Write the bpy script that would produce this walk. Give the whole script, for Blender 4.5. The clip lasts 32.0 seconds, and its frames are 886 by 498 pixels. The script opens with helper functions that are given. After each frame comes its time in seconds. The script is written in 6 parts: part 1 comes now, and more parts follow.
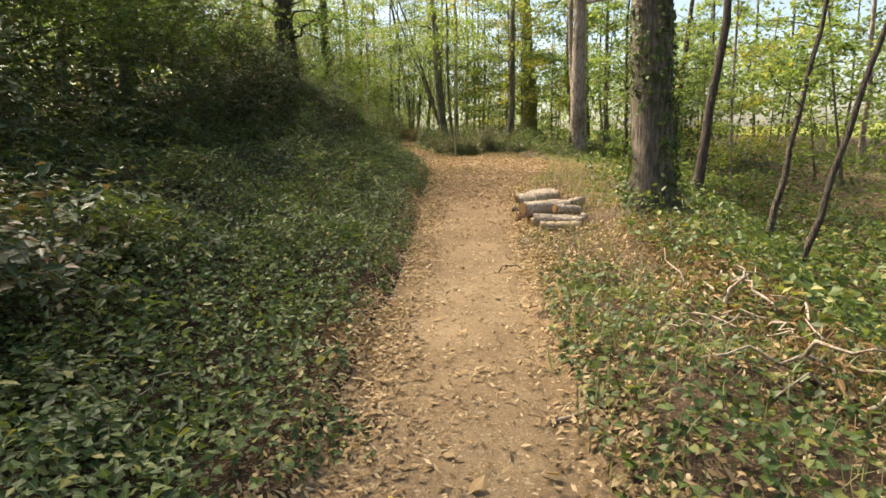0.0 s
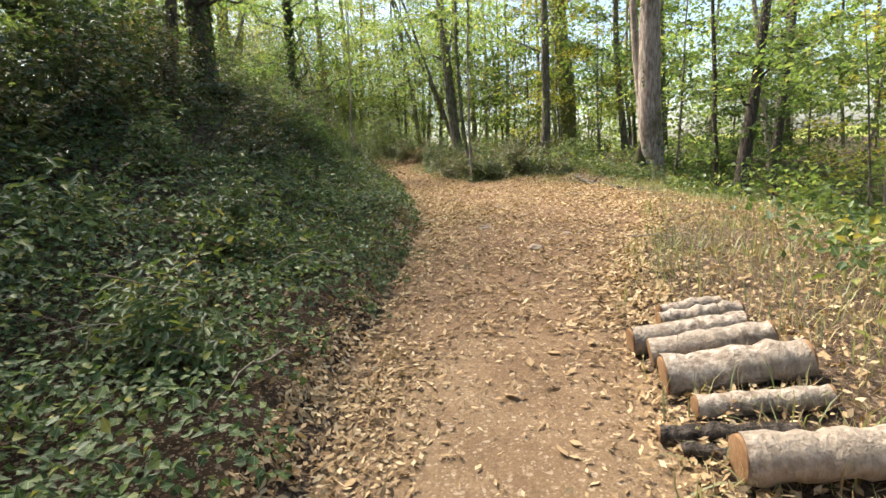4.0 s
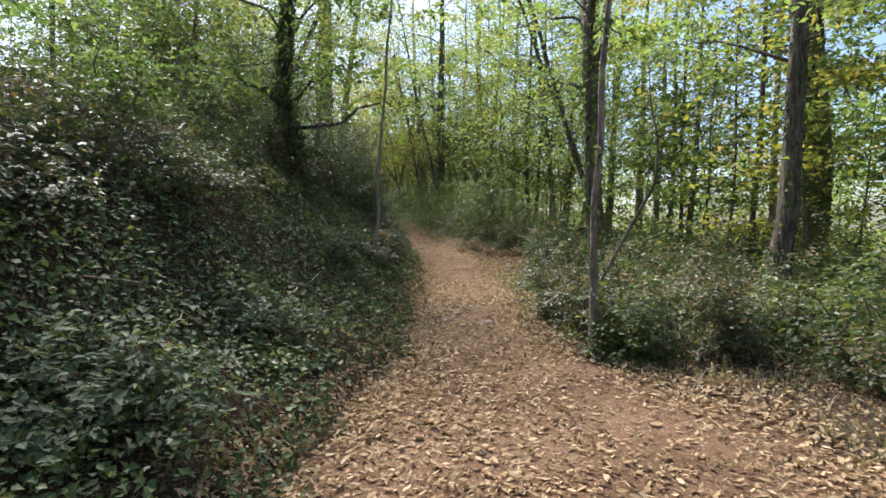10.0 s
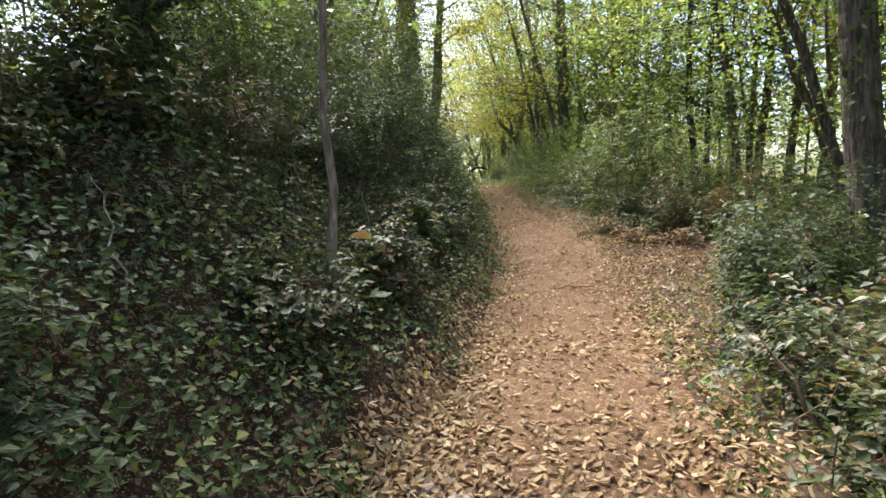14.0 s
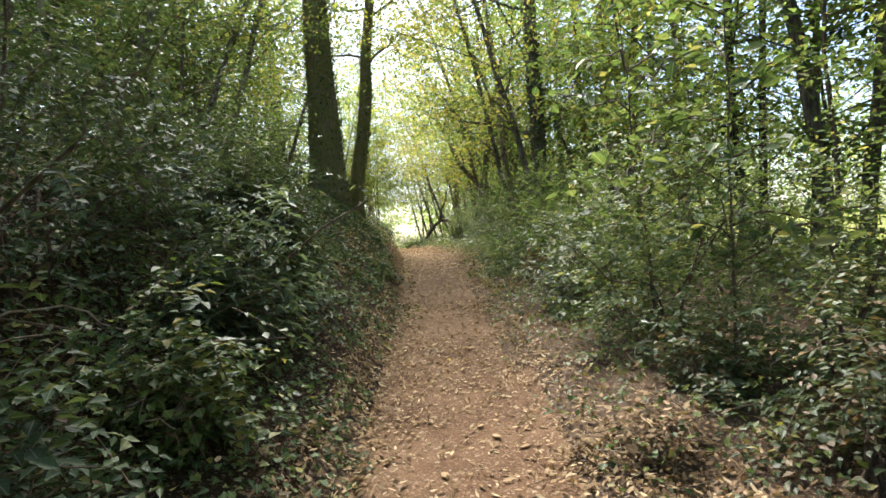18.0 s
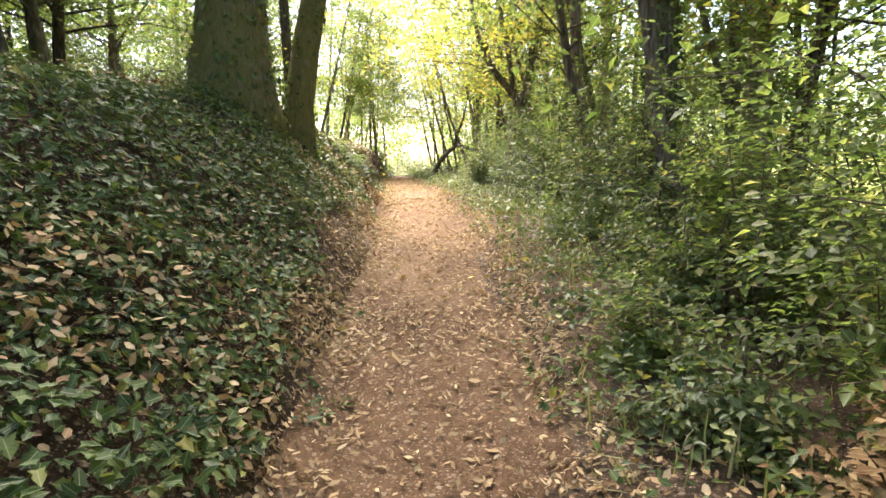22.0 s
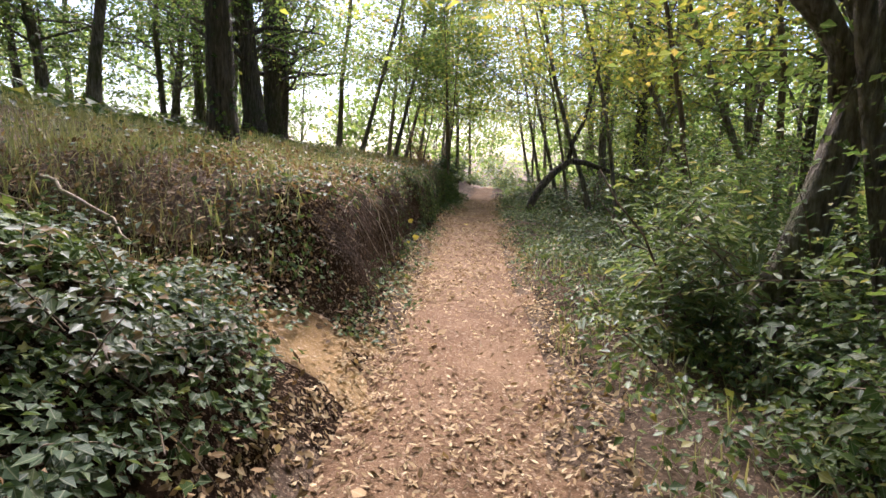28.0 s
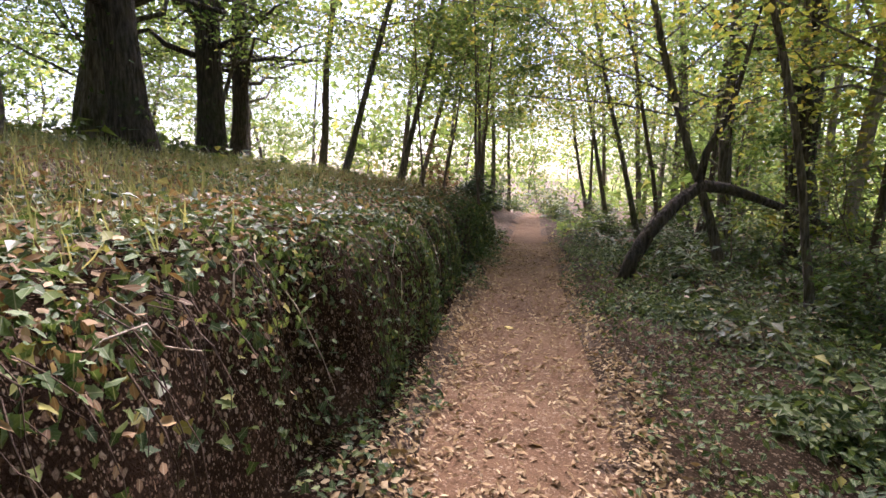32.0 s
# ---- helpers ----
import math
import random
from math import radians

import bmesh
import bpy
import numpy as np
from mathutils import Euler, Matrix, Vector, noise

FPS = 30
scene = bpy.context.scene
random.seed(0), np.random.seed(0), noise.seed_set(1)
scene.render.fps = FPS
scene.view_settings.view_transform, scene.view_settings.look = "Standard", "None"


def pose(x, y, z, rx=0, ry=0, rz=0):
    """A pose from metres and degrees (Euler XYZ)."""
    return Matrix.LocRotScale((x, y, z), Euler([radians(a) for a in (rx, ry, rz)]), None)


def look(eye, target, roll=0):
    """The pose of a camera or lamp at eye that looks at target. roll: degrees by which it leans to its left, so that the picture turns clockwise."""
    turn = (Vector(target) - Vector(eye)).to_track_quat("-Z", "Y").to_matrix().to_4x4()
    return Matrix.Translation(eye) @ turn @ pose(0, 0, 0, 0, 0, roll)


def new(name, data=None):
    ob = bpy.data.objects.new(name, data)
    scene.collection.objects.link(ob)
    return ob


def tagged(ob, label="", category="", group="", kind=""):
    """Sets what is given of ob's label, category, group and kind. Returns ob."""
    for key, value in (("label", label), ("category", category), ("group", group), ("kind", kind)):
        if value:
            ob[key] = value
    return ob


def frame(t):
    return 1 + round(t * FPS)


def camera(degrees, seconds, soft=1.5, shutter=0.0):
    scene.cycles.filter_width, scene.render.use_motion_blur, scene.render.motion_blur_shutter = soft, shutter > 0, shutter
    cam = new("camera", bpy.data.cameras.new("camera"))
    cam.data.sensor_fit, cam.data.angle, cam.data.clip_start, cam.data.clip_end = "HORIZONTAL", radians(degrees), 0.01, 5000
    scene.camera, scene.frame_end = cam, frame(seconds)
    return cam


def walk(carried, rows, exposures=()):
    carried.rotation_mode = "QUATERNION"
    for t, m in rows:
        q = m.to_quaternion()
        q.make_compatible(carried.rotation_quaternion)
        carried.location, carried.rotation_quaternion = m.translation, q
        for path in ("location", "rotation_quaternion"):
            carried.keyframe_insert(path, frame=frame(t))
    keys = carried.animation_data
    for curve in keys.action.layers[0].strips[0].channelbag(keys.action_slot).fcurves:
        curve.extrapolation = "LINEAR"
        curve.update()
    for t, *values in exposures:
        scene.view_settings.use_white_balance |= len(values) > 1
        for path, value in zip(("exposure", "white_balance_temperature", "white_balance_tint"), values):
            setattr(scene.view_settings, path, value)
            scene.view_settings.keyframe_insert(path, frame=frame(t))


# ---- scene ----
cam = camera(77.4, 32.0)
# seconds, place, turn
PATH = [
    (0.0, 0.000, 0.000, 1.450, 79.35, 2.37, -0.29),
    (0.5, -0.040, 0.780, 1.476, 78.62, 4.03, 5.52),
    (1.0, 0.080, 1.482, 1.456, 79.29, 4.03, 2.11),
    (1.5, 0.059, 2.304, 1.444, 81.24, 6.85, 6.99),
    (2.0, 0.120, 3.003, 1.484, 78.79, 4.73, 2.15),
    (2.5, 0.200, 3.822, 1.531, 79.49, 5.86, 1.72),
    (3.0, 0.181, 4.580, 1.576, 80.00, 4.17, 3.22),
    (3.5, 0.261, 5.341, 1.579, 80.89, 4.74, 1.95),
    (5.5, 0.523, 8.672, 1.831, 81.16, 1.61, 0.66),
    (6.0, 0.684, 9.389, 1.911, 81.84, 1.01, -1.07),
    (6.5, 0.723, 10.172, 1.876, 83.29, 1.38, 2.85),
    (7.0, 0.804, 10.869, 1.956, 83.20, 0.60, 4.31),
    (7.5, 0.946, 11.604, 2.058, 84.72, 1.04, 6.94),
    (8.0, 0.986, 12.320, 2.139, 82.23, -1.65, 8.38),
    (8.5, 1.006, 13.003, 2.119, 83.42, -0.86, 6.83),
    (9.0, 0.966, 13.742, 2.143, 88.84, 0.31, 14.11),
    (9.5, 0.928, 14.357, 2.259, 85.82, -3.30, 19.11),
    (10.0, 0.908, 14.977, 2.276, 87.82, -0.17, 18.69),
    (10.5, 0.807, 15.679, 2.258, 89.40, 1.01, 20.76),
    (11.0, 0.768, 16.277, 2.314, 85.72, -1.47, 18.71),
    (11.5, 0.748, 16.996, 2.356, 88.80, -1.91, 21.09),
    (12.0, 0.588, 17.696, 2.379, 88.26, -0.91, 24.46),
    (12.5, 0.488, 18.378, 2.361, 88.26, -0.30, 24.39),
    (13.0, 0.208, 19.060, 2.344, 87.15, 5.03, 32.71),
    (13.5, -0.052, 19.699, 2.385, 84.82, 3.76, 33.84),
    (15.5, -1.121, 22.429, 2.526, 84.05, 1.95, 27.49),
    (16.0, -1.284, 23.074, 2.530, 83.26, 4.38, 20.99),
    (16.5, -1.546, 23.819, 2.645, 89.67, 4.63, 25.19),
    (17.0, -1.732, 24.514, 2.736, 87.47, 3.81, 25.08),
    (17.5, -1.924, 25.252, 2.776, 87.07, 3.32, 21.40),
    (18.0, -2.322, 25.957, 2.862, 89.30, 4.39, 31.66),
    (18.5, -2.657, 26.570, 2.912, 87.97, 1.81, 33.03),
    (19.0, -3.061, 27.255, 3.000, 89.55, 3.49, 38.90),
    (19.5, -3.554, 27.941, 3.056, 87.18, 3.41, 41.22),
    (20.0, -3.995, 28.761, 3.129, 91.22, 2.64, 34.26),
    (20.5, -4.353, 29.490, 3.243, 82.57, 4.02, 21.43),
    (21.0, -4.674, 30.142, 3.275, 82.60, 2.64, 22.58),
    (21.5, -5.172, 30.771, 3.306, 82.18, 2.76, 35.45),
    (22.0, -5.651, 31.398, 3.383, 81.07, 1.12, 33.10),
    (22.5, -6.163, 32.022, 3.445, 79.39, 2.77, 37.66),
    (23.0, -6.587, 32.580, 3.577, 76.52, -2.02, 42.23),
    (23.5, -6.976, 33.204, 3.672, 79.51, -0.25, 41.86),
    (24.0, -7.420, 33.796, 3.739, 82.13, -1.15, 44.05),
    (24.5, -7.733, 34.402, 3.791, 81.67, -0.90, 41.32),
    (25.0, -8.136, 34.981, 3.859, 86.84, -0.85, 44.02),
    (25.5, -8.496, 35.544, 3.900, 85.44, -2.42, 39.06),
    (27.5, -10.144, 37.969, 4.035, 80.72, -0.39, 45.20),
    (28.0, -10.577, 38.598, 4.020, 80.65, -1.37, 42.93),
    (28.5, -11.124, 39.240, 4.033, 83.02, -0.39, 46.42),
    (29.0, -11.586, 39.836, 4.046, 82.22, -0.31, 47.52),
    (29.5, -12.094, 40.479, 4.063, 81.02, -0.56, 47.26),
    (30.0, -12.659, 41.010, 4.114, 80.82, -0.59, 50.20),
    (30.5, -13.137, 41.613, 4.096, 80.32, -0.45, 49.16),
    (31.0, -13.719, 42.122, 4.077, 81.14, -0.69, 52.04),
    (31.5, -14.197, 42.686, 4.063, 80.30, -3.29, 48.51),
    (32.0, -14.675, 43.288, 4.082, 82.52, -0.95, 46.71),
]
walk(cam, [(t, pose(*p)) for t, *p in PATH], [(0.0, 1.8, 7100, 11), (1.2, 2.05, 7000, 10), (2.0, 2.2, 6900, 10), (3.0, 2.2, 6600, 10), (6.0, 1.7, 6000, 16), (8.0, 1.65, 5800, 13), (9.0, 1.6, 5700, 15), (11.0, 1.9, 5700, 16), (12.0, 2.1, 5900, 21), (13.0, 2.05, 5900, 19), (16.0, 2.3, 6000, 12), (17.0, 2.15, 5900, 12), (18.0, 2.3, 5900, 13), (19.0, 2.65, 6100, 19), (20.0, 2.7, 6000, 19),
     (21.0, 2.9, 6300, 20), (22.0, 3.2, 6300, 20), (23.2, 3.2, 6100, 22), (24.2, 2.75, 5900, 25), (25.5, 2.6, 5800, 28), (28.0, 2.2, 5600, 26), (29.0, 2.0, 5600, 29), (30.0, 1.95, 5500, 31), (31.0, 2.05, 5700, 32), (32.0, 2.25, 5700, 35)])

# ---- world and sun: bright hazy daylight ----
SUN_EL, SUN_AZ = 50.0, -50.0
world = bpy.data.worlds.new("sky")
scene.world = world
world.use_nodes = True
wt = world.node_tree
wt.nodes.clear()
sky = wt.nodes.new("ShaderNodeTexSky")
sky.sky_type = "NISHITA"
sky.sun_disc = False
sky.sun_elevation, sky.sun_rotation = radians(SUN_EL), radians(SUN_AZ)
sky.air_density, sky.dust_density, sky.ozone_density = 1.0, 2.0, 1.0
wb = wt.nodes.new("ShaderNodeBackground")
wb.inputs["Strength"].default_value = 0.075
wo = wt.nodes.new("ShaderNodeOutputWorld")
wt.links.new(sky.outputs[0], wb.inputs[0])
wt.links.new(wb.outputs[0], wo.inputs[0])
sun = new("sun", bpy.data.lights.new("sun", "SUN"))
sun.data.energy, sun.data.angle, sun.data.color = 5.0, radians(32), (1.0, 0.91, 0.78)
sun.matrix_world = look((0, 0, 0), (-math.sin(radians(SUN_AZ)) * math.cos(radians(SUN_EL)), -math.cos(radians(SUN_AZ)) * math.cos(radians(SUN_EL)), -math.sin(radians(SUN_EL))))

# ---- materials ----
def nodes_of(name):
    m = bpy.data.materials.new(name)
    m.use_nodes = True
    t = m.node_tree
    return m, t, t.nodes["Principled BSDF"], t.nodes["Material Output"]


def ramp(t, src, stops):
    r = t.nodes.new("ShaderNodeValToRGB")
    e = r.color_ramp.elements
    while len(e) < len(stops):
        e.new(0.5)
    for k, (p, c) in zip(e, stops):
        k.position, k.color = p, (*c, 1)
    t.links.new(src, r.inputs[0])
    return r.outputs[0]


def noise_tex(t, scale, detail=4, rough=0.6, stretch=None):
    n = t.nodes.new("ShaderNodeTexNoise")
    n.inputs["Scale"].default_value, n.inputs["Detail"].default_value, n.inputs["Roughness"].default_value = scale, detail, rough
    c = t.nodes.new("ShaderNodeTexCoord")
    if stretch:
        mp = t.nodes.new("ShaderNodeMapping")
        mp.inputs["Scale"].default_value = stretch
        t.links.new(c.outputs["Object"], mp.inputs[0])
        t.links.new(mp.outputs[0], n.inputs["Vector"])
    else:
        t.links.new(c.outputs["Object"], n.inputs["Vector"])
    return n.outputs["Fac"]


def mixc(t, fac, a, b, mode="MIX"):
    m = t.nodes.new("ShaderNodeMix")
    m.data_type, m.blend_type = "RGBA", mode
    for v, i in ((fac, 0), (a, 6), (b, 7)):
        if isinstance(v, (int, float)):
            m.inputs[i].default_value = v
        elif isinstance(v, tuple):
            m.inputs[i].default_value = (*v, 1)
        else:
            t.links.new(v, m.inputs[i])
    return m.outputs[2]


def bump(t, b, h, dist, strength=1.0):
    n = t.nodes.new("ShaderNodeBump")
    n.inputs["Distance"].default_value, n.inputs["Strength"].default_value = dist, strength
    t.links.new(h, n.inputs["Height"])
    t.links.new(n.outputs[0], b.inputs["Normal"])


def maths(t, op, a, b=0.0):
    n = t.nodes.new("ShaderNodeMath")
    n.operation = op
    for v, i in ((a, 0), (b, 1)):
        if isinstance(v, (int, float)):
            n.inputs[i].default_value = v
        else:
            t.links.new(v, n.inputs[i])
    return n.outputs[0]


def leaf_mat(name, stops, translucent=0.35, rough=0.5, spec=0.35, veins=0.5, through_tint=(1.5, 1.45, 0.85)):
    """Leaves: each one its own tint, mottled, with light passing through."""
    m, t, b, out = nodes_of(name)
    g = t.nodes.new("ShaderNodeNewGeometry")
    c = ramp(t, g.outputs["Random Per Island"], stops)
    c = mixc(t, ramp(t, noise_tex(t, 0.45, 3), [(0.3, (0, 0, 0)), (0.7, (0.55, 0.55, 0.55))]), c, mixc(t, 1.0, c, (0.62, 0.66, 0.6), "MULTIPLY"))
    # midrib and side veins, and a blade that is paler towards the stalk
    uv = t.nodes.new("ShaderNodeUVMap")
    xy = t.nodes.new("ShaderNodeSeparateXYZ")
    t.links.new(uv.outputs[0], xy.inputs[0])
    side = maths(t, "ABSOLUTE", xy.outputs[1])
    rib = ramp(t, side, [(0.0, (1, 1, 1)), (0.035, (0, 0, 0))])
    vein = ramp(t, maths(t, "FRACT", maths(t, "MULTIPLY", maths(t, "SUBTRACT", xy.outputs[0], maths(t, "MULTIPLY", side, 0.9)), 5.0)), [(0.0, (0.55, 0.55, 0.55)), (0.12, (0, 0, 0))])
    c = mixc(t, maths(t, "MULTIPLY", mixc(t, 1.0, rib, vein, "LIGHTEN"), veins), c, mixc(t, 0.45, c, (0.62, 0.6, 0.4)))
    c = mixc(t, ramp(t, noise_tex(t, 55, 3, 0.6), [(0.35, (0.45, 0.45, 0.45)), (0.6, (0, 0, 0))]), c, mixc(t, 1.0, c, (0.6, 0.56, 0.5), "MULTIPLY"))
    t.links.new(c, b.inputs["Base Color"])
    b.inputs["Roughness"].default_value, b.inputs["Specular IOR Level"].default_value = rough, spec
    if translucent:
        tr = t.nodes.new("ShaderNodeBsdfTranslucent")
        t.links.new(mixc(t, 1.0, c, through_tint, "MULTIPLY"), tr.inputs[0])
        mx = t.nodes.new("ShaderNodeMixShader")
        mx.inputs[0].default_value = translucent
        t.links.new(b.outputs[0], mx.inputs[1])
        t.links.new(tr.outputs[0], mx.inputs[2])
        t.links.new(mx.outputs[0], out.inputs[0])
    return m


def bark_mat(name, dark, light, moss=None, moss_amount=0.5, upright=True, relief=0.06):
    m, t, b, out = nodes_of(name)
    ridge = noise_tex(t, 26, 6, 0.65, (1, 1, 0.16) if upright else (1, 1, 1))
    c = ramp(t, ridge, [(0.4, dark), (0.62, light)])
    c = mixc(t, ramp(t, noise_tex(t, 2.5, 4), [(0.45, (0, 0, 0)), (0.7, (0.6, 0.6, 0.6))]), c, mixc(t, 0.5, c, light))
    if moss:
        c = mixc(t, ramp(t, noise_tex(t, 1.6, 5, 0.7), [(moss_amount - 0.08, (0, 0, 0)), (moss_amount + 0.1, (0.9, 0.9, 0.9))]), c, moss)
    t.links.new(c, b.inputs["Base Color"])
    b.inputs["Roughness"].default_value, b.inputs["Specular IOR Level"].default_value = 0.92, 0.2
    fine = noise_tex(t, 34, 5, 0.7, (1, 1, 0.3))
    c = mixc(t, ramp(t, fine, [(0.35, (0.55, 0.55, 0.55)), (0.6, (0.0, 0.0, 0.0))]), c, mixc(t, 1.0, c, (0.45, 0.42, 0.4), "MULTIPLY"))
    t.links.new(c, b.inputs["Base Color"])
    h = t.nodes.new("ShaderNodeMath")
    h.operation = "ADD"
    t.links.new(ridge, h.inputs[0])
    t.links.new(fine, h.inputs[1])
    bump(t, b, h.outputs[0], relief)
    return m


def earth_mat(name, stops, fine=60, coarse=3.0, dist=0.02, flecks=None, crumbs=False, onward=None, sheen=0.15):
    m, t, b, out = nodes_of(name)
    c = ramp(t, noise_tex(t, coarse, 6, 0.65), stops)
    if onward:
        # the sandy subsoil gives way to red-brown loam farther up the hill
        tc_ = t.nodes.new("ShaderNodeTexCoord")
        xyz = t.nodes.new("ShaderNodeSeparateXYZ")
        t.links.new(tc_.outputs["Object"], xyz.inputs[0])
        rg = t.nodes.new("ShaderNodeMapRange")
        rg.inputs["From Min"].default_value, rg.inputs["From Max"].default_value = 5.0, 12.0
        t.links.new(xyz.outputs["Y"], rg.inputs["Value"])
        c = mixc(t, rg.outputs[0], c, ramp(t, noise_tex(t, coarse, 6, 0.65), onward))
    f = noise_tex(t, fine, 5, 0.7)
    c = mixc(t, ramp(t, f, [(0.35, (0.0, 0.0, 0.0)), (0.65, (0.7, 0.7, 0.7))]), mixc(t, 1.0, c, (0.6, 0.57, 0.55), "MULTIPLY"), c)
    if flecks:
        c = mixc(t, ramp(t, noise_tex(t, 26, 2, 0.5), [(0.6, (0, 0, 0)), (0.64, (0.8, 0.8, 0.8))]), c, flecks)
    if crumbs:
        # leaf crumbs, grit and twig ends trodden into the earth
        for scale, lo in ((38, 0.58), (85, 0.5)):
            v = t.nodes.new("ShaderNodeTexVoronoi")
            v.inputs["Scale"].default_value = scale
            tcn = t.nodes.new("ShaderNodeTexCoord")
            wn = t.nodes.new("ShaderNodeTexNoise")
            wn.inputs["Scale"].default_value = scale * 0.7
            t.links.new(tcn.outputs["Object"], wn.inputs["Vector"])
            ad = t.nodes.new("ShaderNodeVectorMath")
            ad.operation = "MULTIPLY_ADD"
            ad.inputs[1].default_value = (1.2 / scale,) * 3
            t.links.new(wn.outputs["Color"], ad.inputs[0])
            t.links.new(tcn.outputs["Object"], ad.inputs[2])
            t.links.new(ad.outputs[0], v.inputs["Vector"])
            sep = t.nodes.new("ShaderNodeSeparateColor")
            t.links.new(v.outputs["Color"], sep.inputs[0])
            on = ramp(t, sep.outputs[0], [(lo, (0, 0, 0)), (lo + 0.03, (0.4, 0.4, 0.4))])
            near = ramp(t, v.outputs["Distance"], [(0.38, (1, 1, 1)), (0.5, (0, 0, 0))])
            c = mixc(t, mixc(t, 1.0, on, near, "MULTIPLY"), c, ramp(t, sep.outputs[1], [(0.0, (0.09, 0.055, 0.035)), (0.35, (0.22, 0.14, 0.085)), (0.7, (0.42, 0.3, 0.19)), (1.0, (0.6, 0.5, 0.36))]))
    t.links.new(c, b.inputs["Base Color"])
    b.inputs["Roughness"].default_value, b.inputs["Specular IOR Level"].default_value = 0.97, sheen
    bump(t, b, f, dist)
    return m


IVY = leaf_mat("ivy_leaf", [(0.0, (0.026, 0.052, 0.014)), (0.45, (0.062, 0.108, 0.028)), (0.8, (0.108, 0.16, 0.042)), (0.95, (0.17, 0.215, 0.06)), (1.0, (0.34, 0.3, 0.07))], 0.25, 0.6, 0.24, 0.8)
WEED = leaf_mat("weed_leaf", [(0.0, (0.035, 0.07, 0.016)), (0.5, (0.075, 0.125, 0.028)), (0.85, (0.14, 0.19, 0.04)), (1.0, (0.32, 0.28, 0.07))], 0.35)
BRAMBLE = leaf_mat("bramble_leaf", [(0.0, (0.035, 0.06, 0.022)), (0.5, (0.075, 0.11, 0.038)), (0.75, (0.12, 0.13, 0.05)), (0.88, (0.19, 0.12, 0.06)), (1.0, (0.26, 0.18, 0.1))], 0.28)
SHRUB = leaf_mat("shrub_leaf", [(0.0, (0.045, 0.085, 0.024)), (0.6, (0.11, 0.165, 0.055)), (0.9, (0.17, 0.21, 0.075)), (1.0, (0.34, 0.3, 0.1))], 0.42)
HEDGE = leaf_mat("evergreen_leaf", [(0.0, (0.026, 0.05, 0.02)), (0.6, (0.052, 0.088, 0.034)), (0.9, (0.085, 0.125, 0.048)), (1.0, (0.15, 0.165, 0.065))], 0.3, 0.6, 0.22)
WILLOW = leaf_mat("grey_green_leaf", [(0.0, (0.08, 0.13, 0.07)), (0.6, (0.13, 0.19, 0.11)), (1.0, (0.2, 0.25, 0.15))], 0.35)
CANOPY = leaf_mat("canopy_leaf", [(0.0, (0.085, 0.13, 0.03)), (0.5, (0.14, 0.195, 0.045)), (0.88, (0.195, 0.235, 0.06)), (1.0, (0.34, 0.29, 0.08))], 0.6, 0.5, 0.3, 0.5, (1.5, 1.58, 1.15))
GOLD = leaf_mat("autumn_leaf", [(0.0, (0.14, 0.175, 0.025)), (0.5, (0.25, 0.245, 0.03)), (0.85, (0.33, 0.28, 0.05)), (1.0, (0.4, 0.26, 0.065))], 0.6, 0.5, 0.3, 0.5, (1.5, 1.58, 1.15))
DEEP = leaf_mat("deep_green_leaf", [(0.0, (0.045, 0.085, 0.02)), (0.6, (0.085, 0.14, 0.03)), (1.0, (0.16, 0.19, 0.04))], 0.55, 0.5, 0.3, 0.5, (1.5, 1.58, 1.15))
LITTER = leaf_mat("dry_leaf", [(0.0, (0.14, 0.08, 0.04)), (0.3, (0.29, 0.185, 0.092)), (0.7, (0.44, 0.305, 0.165)), (1.0, (0.6, 0.47, 0.29))], 0.12, 0.85, 0.15)
BROWN = leaf_mat("brown_dead_leaf", [(0.0, (0.08, 0.046, 0.025)), (0.35, (0.17, 0.1, 0.05)), (0.75, (0.29, 0.185, 0.098)), (1.0, (0.46, 0.34, 0.205))], 0.15, 0.8, 0.2)
GRASS = leaf_mat("grass_blade", [(0.0, (0.07, 0.1, 0.02)), (0.6, (0.14, 0.17, 0.04)), (1.0, (0.34, 0.29, 0.12))], 0.35)
STRAW = leaf_mat("dead_fern", [(0.0, (0.14, 0.075, 0.035)), (0.6, (0.26, 0.16, 0.08)), (1.0, (0.4, 0.29, 0.15))], 0.2, 0.85, 0.1)
YELLOW = leaf_mat("yellow_leaf", [(0.0, (0.6, 0.47, 0.05)), (1.0, (0.75, 0.62, 0.14))], 0.35, 0.5)
BARK = bark_mat("grey_brown_bark", (0.085, 0.07, 0.052), (0.28, 0.235, 0.18), (0.07, 0.085, 0.025), 0.6)
BARK_PALE = bark_mat("pale_bark", (0.22, 0.17, 0.13), (0.55, 0.46, 0.38), (0.15, 0.12, 0.07), 0.58)
BARK_DARK = bark_mat("dark_bark", (0.045, 0.037, 0.029), (0.155, 0.125, 0.1), (0.05, 0.06, 0.025), 0.62)
BARK_MOSS = bark_mat("mossy_bark", (0.12, 0.095, 0.06), (0.36, 0.29, 0.19), (0.2, 0.19, 0.06), 0.4)
FOOT_MOSS = bark_mat("moss_grown_bark", (0.04, 0.035, 0.015), (0.12, 0.1, 0.045), (0.09, 0.1, 0.025), 0.42)
TWIG = bark_mat("twig_bark", (0.07, 0.05, 0.035), (0.2, 0.15, 0.1), relief=0.01)
DEAD = bark_mat("dead_stick", (0.25, 0.19, 0.13), (0.5, 0.42, 0.32), relief=0.01)
ROOTM = bark_mat("root_bark", (0.035, 0.023, 0.016), (0.13, 0.09, 0.06), relief=0.01)
